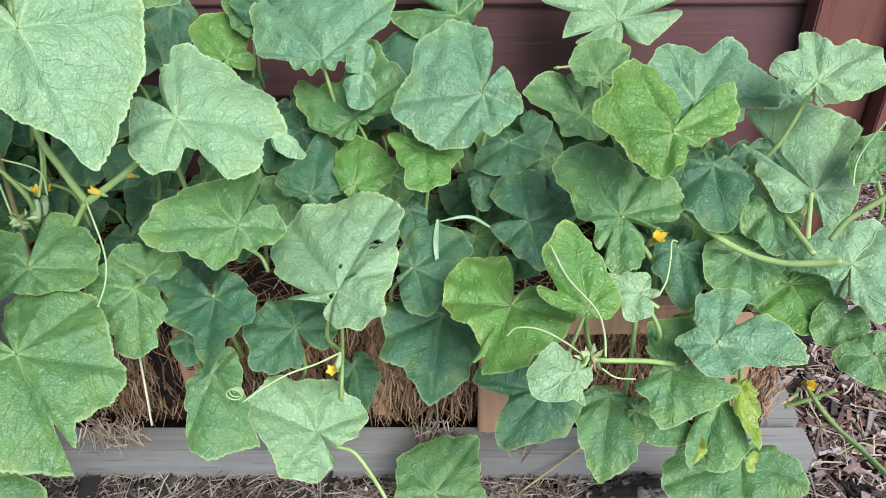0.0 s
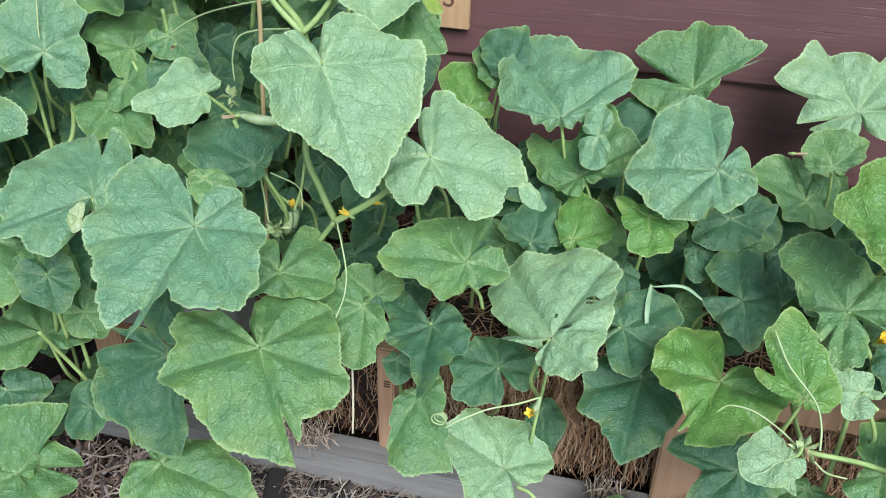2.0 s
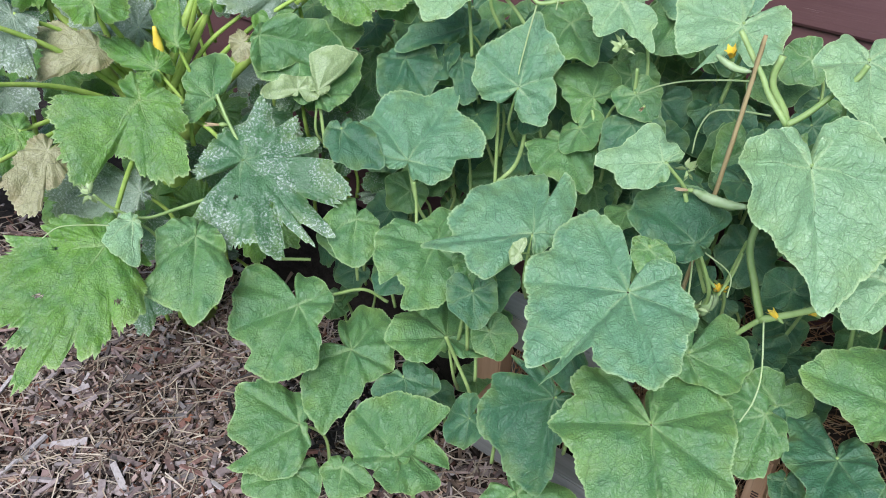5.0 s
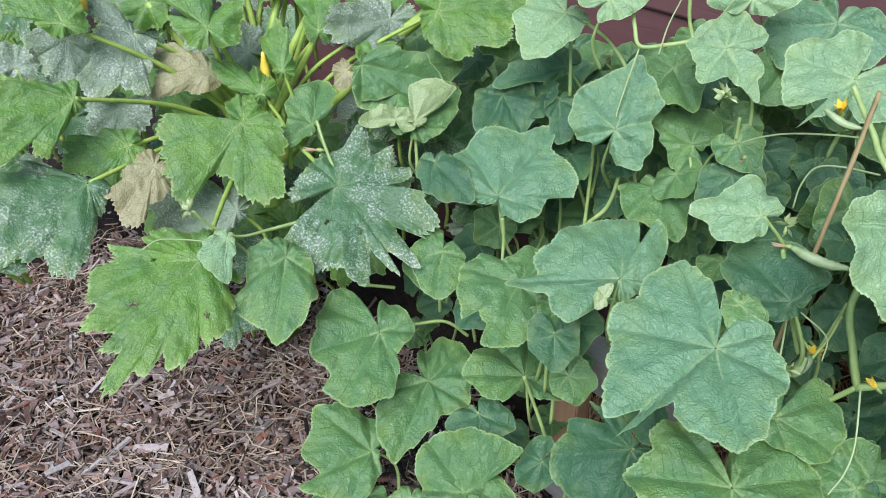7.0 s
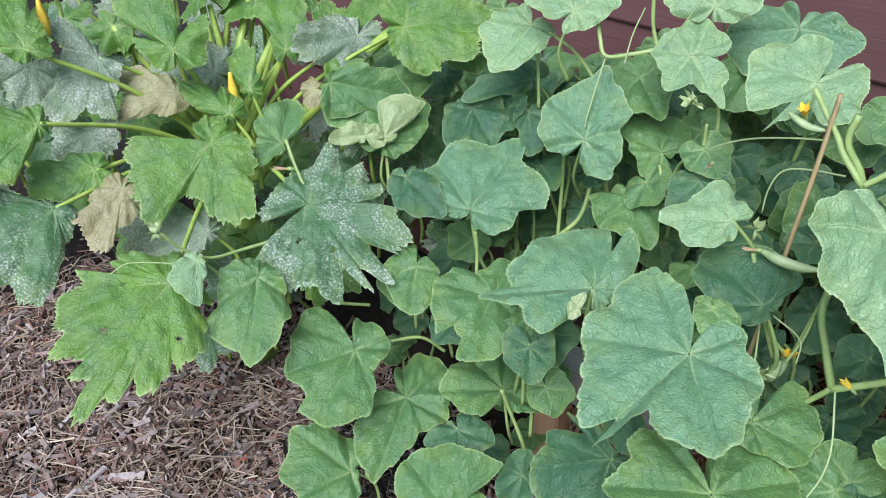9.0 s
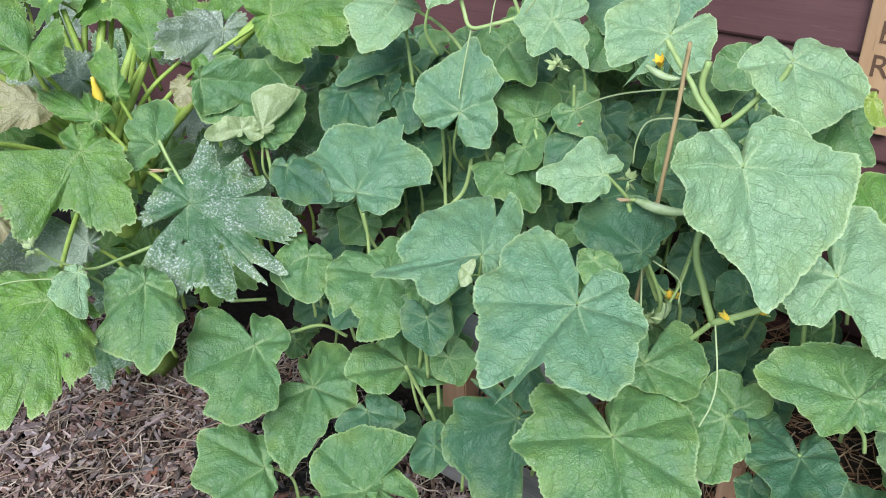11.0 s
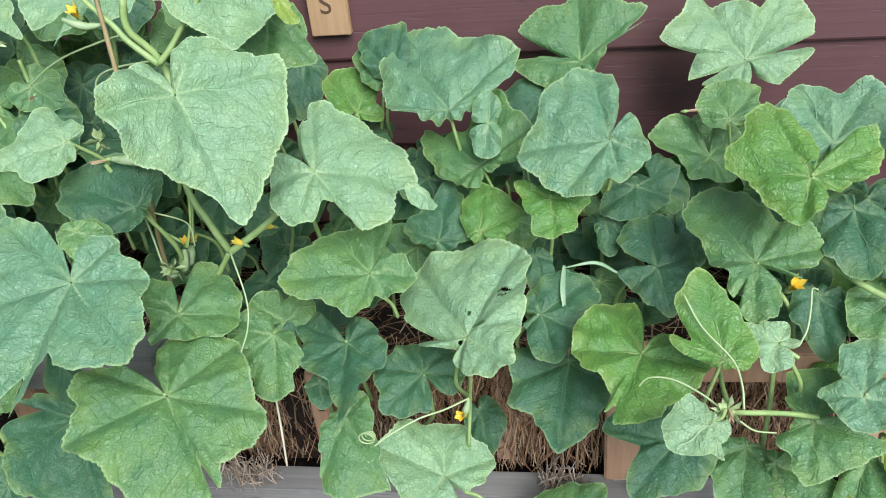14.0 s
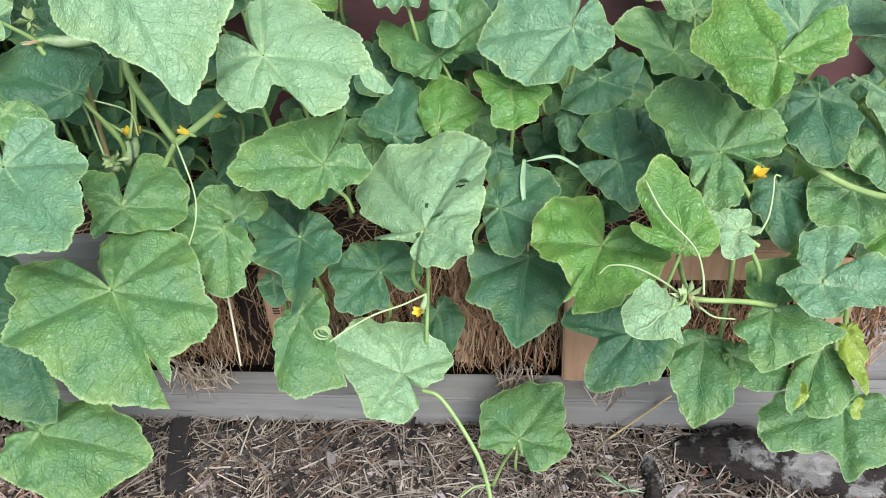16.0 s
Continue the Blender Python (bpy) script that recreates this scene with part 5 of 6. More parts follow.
leaf(squash, (0.139, -0.200, 1.051), (44, -18, 80), (0, 169, 7), ((-24, 160, 0), (-39, 94, -5), (-26, 36, -1), (46, 45, 6), (61, 89, 1), (61, 124, 1), (18, 174, 9), (-14, 183, 3)), sinus=(-169, 0), tone="squash", teeth=0.03, dip=0.2, jag=0.055, girth=0.007, stalk=[(0.086, -0.104, 0.912), (0.032, -0.011, 0.691)])
leaf(squash, (0.191, 0.068, 1.014), (47, -6, 63), (0, 195, -7), ((-25, 143, -5), (-28, 58, -5), (61, 49, 7), (39, 98, 2), (36, 131, 1), (15, 193, -4)), sinus=(-164, 0), tone="squash", teeth=0.03, dip=0.2, jag=0.055, girth=0.007, stalk=[(0.112, 0.032, 0.896), (0.032, -0.011, 0.691)])
leaf(squash, (0.245, 0.143, 1.004), (36, 32, 18), (0, 224, 3), ((-63, 110, 4), (-69, 46, 5), (7, 70, 7), (11, 157, 9), (6, 229, 6), (-20, 218, 3), (-42, 155, 2)), ((-21, 136),), sinus=(151, 0), tone="squash", teeth=0.03, dip=0.2, jag=0.055, girth=0.007, stalk=[(0.138, 0.064, 0.887), (0.032, -0.011, 0.691)])
leaf(squash, (0.408, 0.257, 1.082), (14, 47, -23), (0, 241, 7), ((122, 76, 6), (91, 115, 6), (72, 135, 9), (54, 126, 11), (44, 174, 12), (34, 187, 12), (9, 222, 9), (-10, 188, 8), (-33, 181, 7), (-65, 146, 6)), ((18, 184),), sinus=(-152, 0), tone="squash", teeth=0.03, dip=0.2, jag=0.055, girth=0.007, stalk=[(0.22, 0.127, 0.93), (0.032, -0.011, 0.691)])
leaf(squash, (0.052, -0.164, 0.920), (20, -41, 125), (0, 154, -5), ((26, 120, 3), (31, 64, 4), (-50, 106, -1), (-45, 151, -2), (-17, 124, -7)), ((-59, 72),), sinus=(166, 0), tone="dry", teeth=0.03, dip=0.2, jag=0.055, girth=0.007, stalk=[(0.039, -0.09, 0.847), (0.032, -0.011, 0.691)])
leaf(squash, (0.212, -0.399, 0.789), (-38, -18, -134), (0, 150, -2), ((35, 131, 8), (46, 73, 9), (-13, 87, -6), (-11, 137, -6), (10, 144, 1), (27, 121, 6)), sinus=(-164, 0), tone="dry", teeth=0.03, dip=0.2, jag=0.055, girth=0.007, stalk=[(0.122, -0.208, 0.776), (0.032, -0.011, 0.691)])
leaf(squash, (-0.034, -0.304, 1.010), (-42, -24, -136), (0, 178, -2), ((95, 144, 3), (113, 130, 0), (141, 39, -4), (-48, 93, -3), (-41, 148, -3), (-16, 139, -4), (16, 180, 0), (31, 106, 3), (85, 80, 4)), sinus=(-134, 0), tone="grey", teeth=0.03, dip=0.2, jag=0.055, girth=0.007, stalk=[(-0.009, -0.151, 0.907), (0.032, -0.011, 0.691)])
leaf(squash, (0.284, 0.212, 1.041), (-63, -14, -126), (0, 68, -8), ((68, 166, 16), (83, 153, 17), (98, 104, 14), (154, 51, -5), (-126, 68, 13), (-58, 58, 6), (37, 112, 7), (53, 161, 13)), sinus=(-166, 0), tone="grey", teeth=0.03, dip=0.12, jag=0.085, ruffle=0.2, girth=0.006)
leaf(squash, (-0.172, -0.407, 0.980), (-58, -31, -125), (0, 100, 0), ((53, 99, -2), (80, 76, 2), (137, 40, 8), (-143, 56, -2), (-99, 72, 3), (-49, 93, 9), (-20, 136, 5)), sinus=(177, 0), tone="grey", teeth=0.03, dip=0.12, jag=0.085, ruffle=0.2, girth=0.006)
leaf(squash, (-0.007, -0.367, 0.857), (-58, -14, -127), (0, 96, -2), ((68, 83, 2), (100, 67, 5), (168, 34, 0), (-115, 65, 2), (-77, 77, 5), (-39, 82, 3), (34, 97, -1)), sinus=(-154, 0), tone="grey", teeth=0.03, dip=0.12, jag=0.085, ruffle=0.2, girth=0.006)
leaf(squash, (0.281, -0.244, 0.657), (-30, -39, -178), (0, 134, 2), ((39, 218, -6), (57, 200, -7), (70, 128, -6), (93, 66, -2), (-44, 42, 7), (-32, 106, 7), (20, 201, -2)), sinus=(-156, 0), tone="grey", teeth=0.03, dip=0.12, jag=0.085, ruffle=0.2, girth=0.006)
leaf(squash, (-0.175, -0.532, 0.934), (-53, -34, -130), (0, 24, 1), ((69, 59, 2), (119, 68, -1), (162, 56, 0), (-138, 53, 2), (-98, 46, 1)), sinus=(-49, 0), tone="grey", teeth=0.03, dip=0.12, jag=0.085, ruffle=0.2, girth=0.006)
leaf(squash, (0.041, -0.046, 0.941), (11, -53, 132), (0, 161, -3), ((18, 215, -8), (34, 186, -11), (46, 118, -11), (24, 67, -10), (-16, 98, 4)), sinus=(-165, 0), tone="grey", teeth=0.03, dip=0.12, jag=0.085, ruffle=0.2, girth=0.006)
leaf(vine_a, (-0.396, -0.241, 0.592), (-52, 43, -97), (0, 105, -5), ((51, 88, 3), (105, 26, 14), (-104, 32, 10), (-59, 101, 13), (-47, 166, 11), (-28, 196, 5), (-8, 177, -2)), sinus=(-180, 0))
leaf(vine_b, (0.206, -0.384, 0.515), (-31, 39, -111), (0, 47, 1), ((164, 34, 1), (-136, 14, 1), (-49, 25, 0), (-12, 44, 1), (21, 74, 2), (57, 73, 1)), sinus=(110, 0))
leaf(vine_b, (-0.134, -0.414, 0.348), (-42, 22, -119), (0, 72, -2), ((115, 37, 3), (57, 51, 2), (34, 73, 0), (-28, 52, -1), (-65, 47, 3)), sinus=(-155, 0))
leaf(vine_b, (0.217, -0.418, 0.533), (-22, 44, -88), (0, 39, 0), ((144, 31, 2), (-168, 22, 0), (-69, 18, 2), (6, 57, 0), (24, 68, 0), (64, 54, 0)), sinus=(-118, 0))
leaf(vine_c, (-0.011, -0.282, 0.234), (-1, 47, -61), (0, 60, 0), ((-131, 72, 3), (-112, 69, 3), (-88, 58, 2), (-50, 57, 0), (-19, 65, 0), (20, 50, 2), (52, 39, 3), (110, 31, 0)), ((-73, 38),), sinus=(170, 0))
leaf(squash, (0.216, -0.059, 0.944), (56, -12, 49), (0, 132, 0), ((-38, 66, 2), (-23, 104, 2), (13, 107, -1), (26, 47, -2), (-60, 30, 2)), sinus=(163, 0), tone="squash", teeth=0.03, dip=0.12, jag=0.085, ruffle=0.2, girth=0.006)
leaf(squash, (0.211, -0.118, 0.900), (31, -44, 93), (0, 159, -3), ((-10, 126, -1), (-19, 85, 0), (-38, 44, 3), (29, 72, -6), (15, 128, -5)), sinus=(176, 0), tone="squash", teeth=0.03, dip=0.12, jag=0.085, ruffle=0.2, girth=0.006)
leaf(squash, (0.261, 0.092, 0.927), (-56, -8, -152), (0, 51, 0), ((79, 36, 0), (132, 38, -1), (-160, 22, 0), (-69, 37, 0)), sinus=(-114, 0), tone="dry", teeth=0.03, dip=0.12, jag=0.085, ruffle=0.2, girth=0.006)
leaf(vine_b, (-0.120, 0.055, 0.857), (-63, 12, -151), (0, 28, 1), ((102, 101, 2), (93, 83, 1), (63, 46, -3), (-52, 51, 5), (-91, 90, 0), (-117, 100, -3), (180, 76, 1), (125, 113, 5)), sinus=(32, 0), tone="pale", girth=0.002, stalk=[(-0.12, 0.085, 0.837), (-0.12, 0.125, 0.787)])
leaf(vine_b, (-0.019, 0.223, 0.808), (-24, -57, 130), (0, 143, 8), ((26, 97, 8), (57, 66, 1), (140, 49, -3), (175, 87, 7), (-162, 127, 9), (-136, 118, 5), (-59, 110, -8), (-37, 138, -2)), sinus=(98, 0), tone="blue", girth=0.002, stalk=[(-0.019, 0.253, 0.788), (-0.019, 0.293, 0.738)])
leaf(vine_a, (-0.224, -0.215, 0.496), (53, 32, 36), (0, 120, -5), ((-42, 92, 1), (16, 136, -2), (19, 93, -1), (31, 30, 1), (128, 14, 4), (-58, 36, 5)), sinus=(-145, 0), tone="under", girth=0.002, stalk=[(-0.224, -0.185, 0.476), (-0.224, -0.145, 0.426)])
leaf(vine_a, (-0.258, -0.248, 0.498), (-1, -59, 152), (0, 86, 2), ((35, 51, 2), (96, 30, 0), (168, 50, 2), (-158, 50, 2), (-43, 20, 1)), sinus=(-100, 0), tone="under", girth=0.002, stalk=[(-0.258, -0.218, 0.478), (-0.258, -0.178, 0.428)])
leaf(vine_c, (0.263, -0.311, 0.527), (-47, 27, -127), (0, 48, -1), ((128, 16, 1), (-31, 9, 0), (-4, 31, -1)), sinus=(-132, 0), tone="pale", girth=0.002, stalk=[(0.263, -0.281, 0.507), (0.263, -0.241, 0.457)])
leaf(vine_b, (0.000, -0.457, 0.448), (-50, -19, -165), (0, 26, 0), ((37, 20, 0), (126, 20, 0), (171, 27, 0), (-141, 8, 0)), sinus=(-70, 0), tone="under", girth=0.002, stalk=[(0.0, -0.427, 0.428), (0.0, -0.387, 0.378)])
leaf(vine_c, (0.062, -0.178, 0.784), (-62, 28, -142), (0, 45, 0), ((108, 13, 0), (-139, 11, 1), (-10, 19, 0)), sinus=(-74, 0), tone="lime", girth=0.002, stalk=[(0.062, -0.148, 0.764), (0.062, -0.108, 0.714)])
leaf(vine_d, (-0.125, -0.025, 0.492), (-52, -4, 168), (0, 67, 0), ((150, 55, 2), (169, 64, 1), (-178, 53, 0), (-103, 15, -1), (-12, 66, 1)), sinus=(75, 0), tone="blue", girth=0.002, stalk=[(-0.125, 0.005, 0.472), (-0.125, 0.045, 0.422)])
leaf(vine_e, (-0.018, -0.521, 0.091), (-43, -7, 135), (0, 30, 0), ((147, 20, 0), (-82, 15, 0)), sinus=(74, 0), tone="lime", girth=0.002, stalk=[(-0.018, -0.491, 0.071), (-0.018, -0.451, 0.021)])
leaf(vine_e, (0.073, -0.528, 0.069), (-31, -9, 159), (0, 20, 0), ((95, 9, 0), (-171, 17, 0), (-101, 7, 0)), sinus=(-50, 0), tone="lime", girth=0.002, stalk=[(0.073, -0.498, 0.049), (0.073, -0.458, -0.001)])


# ---- stems, tendrils, flowers, fruit: makers ----
def shoot(plant, kind, points, r0, r1):
    mat = TENDRIL if kind == "tendril" else STEM
    pts = [Vector(p) for p in points]
    if kind == "tendril":
        return part("tendril", tube_mesh("tendril", pts, [r0, r1], mat, sides=6, n=36), plant, "pale curling tendril")
    return part("stem", tube_mesh("stem", pts, [r0 * 0.85, (r0 + r1) / 2 * 0.8, r1 * 0.85], mat, sides=9, n=28, knobs=0.05), plant)


def coil(plant, at, size, turns):
    pts = []
    for i in range(60):
        a = i / 59 * turns * 2 * math.pi
        r = size * (1 - 0.35 * i / 59)
        pts.append((at[0] + r * math.cos(a) + 0.006 * i / 59, at[1] + 0.012 * i / 59, at[2] + r * math.sin(a)))
    part("tendril", tube_mesh("tendril", pts, [0.0013, 0.001], TENDRIL, sides=6, raw=True), plant, "pale coiled tendril")


def blossom(plant, at, size, withered):
    """Five crumpled petals round a throat."""
    rng = np.random.default_rng(int(abs(at[0] * 9173 + at[2] * 331)) + 5)
    verts, faces = [], []
    aim = Vector((rng.normal(0, 0.4), -0.6 + rng.normal(0, 0.3), 0.6 if not withered else 0.1)).normalized()
    q = aim.to_track_quat("Z", "Y").to_matrix()
    for k in range(5):
        a0 = 2 * math.pi * k / 5 + rng.normal(0, 0.15)
        base = len(verts)
        for i in range(6):
            u = i / 5
            out = size * (0.16 + 0.48 * u * u) * (0.5 if withered else 1.0)
            up = size * (1.6 * u + (0.3 * u * u if withered else -0.15 * u * u))
            w = size * 0.33 * math.sin(math.pi * min(1, 0.18 + 0.78 * u)) * (0.5 if withered else 1)
            for s in (-1, 0, 1):
                p = Vector((out * math.cos(a0) - s * w * math.sin(a0), out * math.sin(a0) + s * w * math.cos(a0), up + (0.12 * size if s else 0) + rng.normal(0, 0.09) * size))
                verts.append(q @ p)
        for i in range(5):
            for s in range(2):
                b = base + i * 3 + s
                faces.append((b, b + 1, b + 4, b + 3))
    ob = part("flower", mesh_from("flower", verts, faces, WILT if withered else PETAL, True), plant, "withered tan flower" if withered else "small yellow flower", Matrix.Translation(at))
    part("calyx", tube_mesh("calyx", [aim * (-size * 0.9), aim * (-size * 0.3), aim * (size * 0.2)], [size * 0.12, size * 0.3, size * 0.2], STEM, sides=6), ob)
    return ob


def young_cucumber(plant, a, b, r):
    a, b = Vector(a), Vector(b)
    pts = [a, a.lerp(b, 0.33) + Vector((0, -0.003, -0.004)), a.lerp(b, 0.66) + Vector((0, -0.003, -0.005)), b]
    me = tube_mesh("young_cucumber", pts, [r * 0.45, r * 0.95, r, r * 0.85, r * 0.4], FRUIT, sides=12, n=26, knobs=0.10)
    return part("young_cucumber", me, plant, "pale prickly young cucumber")


def growing_tip(plant, at):
    """Cluster of tiny folded leaves and buds at a shoot's end."""
    rng = np.random.default_rng(int(abs(at[0]) * 1000) + 77)
    verts, faces = [], []
    for k in range(14):
        d = Vector((rng.normal(0, 1), rng.normal(-0.4, 0.8), rng.normal(0.3, 0.8))).normalized()
        side = d.cross(Vector((rng.normal(), rng.normal(), rng.normal()))).normalized()
        l, w = rng.uniform(0.012, 0.030), rng.uniform(0.003, 0.008)
        nrm = d.cross(side)
        b = len(verts)
        o = d * 0.004
        verts += [o - side * w * 0.3, o + side * w * 0.3, o + d * l * 0.5 + side * w + nrm * 0.003, o + d * l * 0.5 - nrm * 0.002, o + d * l * 0.5 - side * w + nrm * 0.003, o + d * l]
        faces += [(b, b + 1, b + 2, b + 3), (b, b + 3, b + 4), (b + 3, b + 2, b + 5), (b + 4, b + 3, b + 5)]
    part("growing_tip", mesh_from("growing_tip", verts, faces, TENDRIL, True), plant, "pale bristly growing tip with buds", Matrix.Translation(at))


def blade_of_grass(points, wide):
    pts = spline(points, 14)
    verts, faces = [], []
    for i, p in enumerate(pts):
        w = wide * math.sin(math.pi * min(0.97, 0.12 + 0.85 * i / 13)) ** 0.6
        t = pts[min(i + 1, 13)] - pts[max(i - 1, 0)]
        s = np.cross(t, [0, -0.75, 0.6])
        s = s / (np.linalg.norm(s) + 1e-9) * w / 2
        verts += [p - s, p + np.array([0, 0.0012, -0.0015]), p + s]
    for i in range(13):
        for k in (0, 1):
            faces.append((3 * i + k, 3 * i + k + 1, 3 * i + k + 4, 3 * i + k + 3))
    tagged(new("grass_blade", mesh_from("grass_blade", verts, faces, LEAF_GRASS, True)), "pale bent blade of grass beside the cucumber leaves", "grass")


def straw_stalk(points):
    tagged(new("straw_stalk", tube_mesh("straw_stalk", points, [0.0022, 0.0024, 0.002], PALE_STRAW, sides=6)), "single pale straw stalk hanging by the planter", "straw")


LEAF_GRASS = stem_material("grass_pale", (0.30, 0.42, 0.25), (0.22, 0.36, 0.20))
PALE_STRAW = stem_material("pale_straw", (0.62, 0.58, 0.44), (0.52, 0.47, 0.33))


# ---- stems, tendrils, flowers and fruit ----
shoot(vine_c, "stem", [(-0.183, -0.196, 0.801), (-0.187, -0.199, 0.754), (-0.153, -0.191, 0.698), (-0.132, -0.21, 0.602), (-0.14, -0.249, 0.504), (-0.11, -0.264, 0.433), (-0.084, -0.272, 0.381)], 0.0065, 0.0075)
shoot(vine_c, "stem", [(-0.064, -0.172, 0.811), (-0.074, -0.177, 0.786), (-0.097, -0.189, 0.758), (-0.122, -0.205, 0.724), (-0.143, -0.216, 0.703)], 0.005, 0.006)
shoot(vine_c, "stem", [(-0.25, -0.218, 0.83), (-0.222, -0.216, 0.794), (-0.2, -0.215, 0.767), (-0.182, -0.217, 0.741), (-0.143, -0.216, 0.701)], 0.005, 0.006)
shoot(vine_c, "stem", [(-0.084, -0.274, 0.379), (-0.024, -0.254, 0.416), (0.022, -0.242, 0.452), (0.063, -0.238, 0.482)], 0.0075, 0.006)
shoot(vine_c, "stem", [(-0.084, -0.274, 0.379), (-0.121, -0.277, 0.323), (-0.158, -0.286, 0.261), (-0.179, -0.296, 0.195)], 0.006, 0.006)
shoot(vine_c, "stem", [(-0.27, -0.251, 0.546), (-0.233, -0.256, 0.464), (-0.183, -0.259, 0.384)], 0.0045, 0.004)
shoot(vine_c, "stem", [(-0.22, -0.261, 0.466), (-0.204, -0.262, 0.423), (-0.178, -0.253, 0.39)], 0.003, 0.003)
shoot(vine_c, "stem", [(-0.155, -0.224, 0.46), (-0.158, -0.238, 0.419), (-0.168, -0.256, 0.379)], 0.003, 0.003)
shoot(vine_c, "tendril", [(-0.071, -0.296, 0.395), (-0.037, -0.354, 0.341), (-0.025, -0.4, 0.317), (-0.025, -0.446, 0.302)], 0.0017, 0.0012)
shoot(vine_c, "tendril", [(-0.251, -0.24, 0.483), (-0.232, -0.249, 0.434), (-0.211, -0.277, 0.357)], 0.0018, 0.0018)
shoot(vine_c, "tendril", [(-0.21, -0.253, 0.45), (-0.161, -0.244, 0.422), (-0.151, -0.258, 0.384)], 0.0015, 0.0012)
shoot(vine_d, "stem", [(-0.149, -0.356, 0.205), (-0.153, -0.349, 0.147), (-0.158, -0.345, 0.089), (-0.164, -0.365, 0.01)], 0.004, 0.004)
shoot(vine_d, "tendril", [(-0.155, -0.368, 0.133), (-0.195, -0.389, 0.126), (-0.24, -0.41, 0.123), (-0.284, -0.439, 0.115), (-0.309, -0.461, 0.109)], 0.0018, 0.0012)
shoot(vine_e, "tendril", [(-0.257, -0.389, 0.39), (-0.233, -0.426, 0.358), (-0.194, -0.465, 0.33), (-0.184, -0.494, 0.31), (-0.184, -0.522, 0.289)], 0.0012, 0.0018)
shoot(vine_e, "tendril", [(-0.323, -0.47, 0.282), (-0.308, -0.467, 0.296), (-0.276, -0.476, 0.301), (-0.24, -0.496, 0.294), (-0.213, -0.518, 0.285)], 0.0012, 0.0018)
shoot(vine_e, "tendril", [(-0.087, -0.405, 0.305), (-0.075, -0.392, 0.327), (-0.069, -0.372, 0.355), (-0.067, -0.358, 0.375), (-0.059, -0.36, 0.376)], 0.0018, 0.0012)
shoot(vine_e, "tendril", [(-0.189, -0.529, 0.273), (-0.166, -0.527, 0.253), (-0.134, -0.519, 0.241)], 0.0015, 0.0012)
shoot(vine_e, "stem", [(-0.019, -0.439, 0.187), (-0.098, -0.459, 0.219), (-0.172, -0.487, 0.248), (-0.201, -0.522, 0.284)], 0.005, 0.0045)
shoot(vine_e, "stem", [(-0.199, -0.511, 0.274), (-0.192, -0.428, 0.238), (-0.183, -0.341, 0.209)], 0.0045, 0.005)
shoot(vine_e, "stem", [(-0.106, -0.368, 0.232), (-0.101, -0.368, 0.157), (-0.106, -0.385, 0.066)], 0.005, 0.005)
shoot(vine_e, "stem", [(-0.085, -0.409, 0.285), (-0.103, -0.401, 0.296), (-0.112, -0.395, 0.308)], 0.004, 0.003)
shoot(vine_e, "stem", [(-0.035, -0.259, 0.369), (-0.003, -0.289, 0.356), (0.051, -0.333, 0.34), (0.103, -0.367, 0.341), (0.148, -0.389, 0.356), (0.176, -0.404, 0.372)], 0.0055, 0.0065)
shoot(vine_e, "stem", [(0.115, -0.149, 0.377), (0.122, -0.225, 0.374), (0.129, -0.301, 0.375), (0.141, -0.385, 0.371)], 0.005, 0.0055)
shoot(vine_e, "stem", [(0.153, -0.3, 0.427), (0.151, -0.321, 0.394), (0.149, -0.34, 0.365)], 0.0045, 0.005)
shoot(vine_e, "stem", [(0.238, -0.386, 0.492), (0.208, -0.378, 0.455), (0.183, -0.371, 0.423), (0.166, -0.373, 0.388)], 0.0055, 0.005)
shoot(vine_e, "stem", [(0.232, -0.613, 0.135), (0.226, -0.543, 0.112), (0.207, -0.468, 0.098), (0.194, -0.393, 0.1)], 0.0048, 0.0042)
shoot(vine_e, "stem", [(0.237, -0.412, 0.108), (0.212, -0.399, 0.075), (0.177, -0.385, 0.039)], 0.004, 0.005)
shoot(vine_e, "tendril", [(0.204, -0.523, 0.077), (0.235, -0.519, 0.099), (0.252, -0.528, 0.103)], 0.0015, 0.0013)
shoot(vine_e, "tendril", [(0.175, -0.369, 0.481), (0.175, -0.358, 0.512), (0.184, -0.354, 0.542), (0.2, -0.353, 0.577)], 0.0016, 0.0013)
shoot(vine_d, "stem", [(-0.182, -0.369, -0.109), (-0.145, -0.378, -0.121), (-0.096, -0.427, -0.167), (-0.064, -0.474, -0.205), (-0.046, -0.53, -0.246)], 0.0045, 0.005)
shoot(vine_d, "stem", [(-0.046, -0.497, -0.223), (-0.026, -0.512, -0.136), (-0.006, -0.54, -0.056)], 0.004, 0.0035)
shoot(vine_d, "stem", [(-0.046, -0.496, -0.222), (-0.079, -0.5, -0.224), (-0.105, -0.517, -0.233)], 0.0025, 0.002)
shoot(vine_d, "stem", [(-0.31, -0.275, 0.287), (-0.294, -0.265, 0.261), (-0.286, -0.262, 0.228)], 0.004, 0.004)
shoot(vine_a, "stem", [(0.152, -0.02, 0.523), (0.155, -0.019, 0.435), (0.169, -0.034, 0.315)], 0.0045, 0.005)
shoot(vine_a, "stem", [(0.199, 0.03, 0.506), (0.203, 0.02, 0.441), (0.198, 0.0, 0.374), (0.169, -0.026, 0.327)], 0.0055, 0.006)
shoot(vine_b, "stem", [(-0.05, -0.025, 0.657), (-0.051, -0.022, 0.591), (-0.07, -0.027, 0.53), (-0.085, -0.033, 0.468)], 0.004, 0.0045)
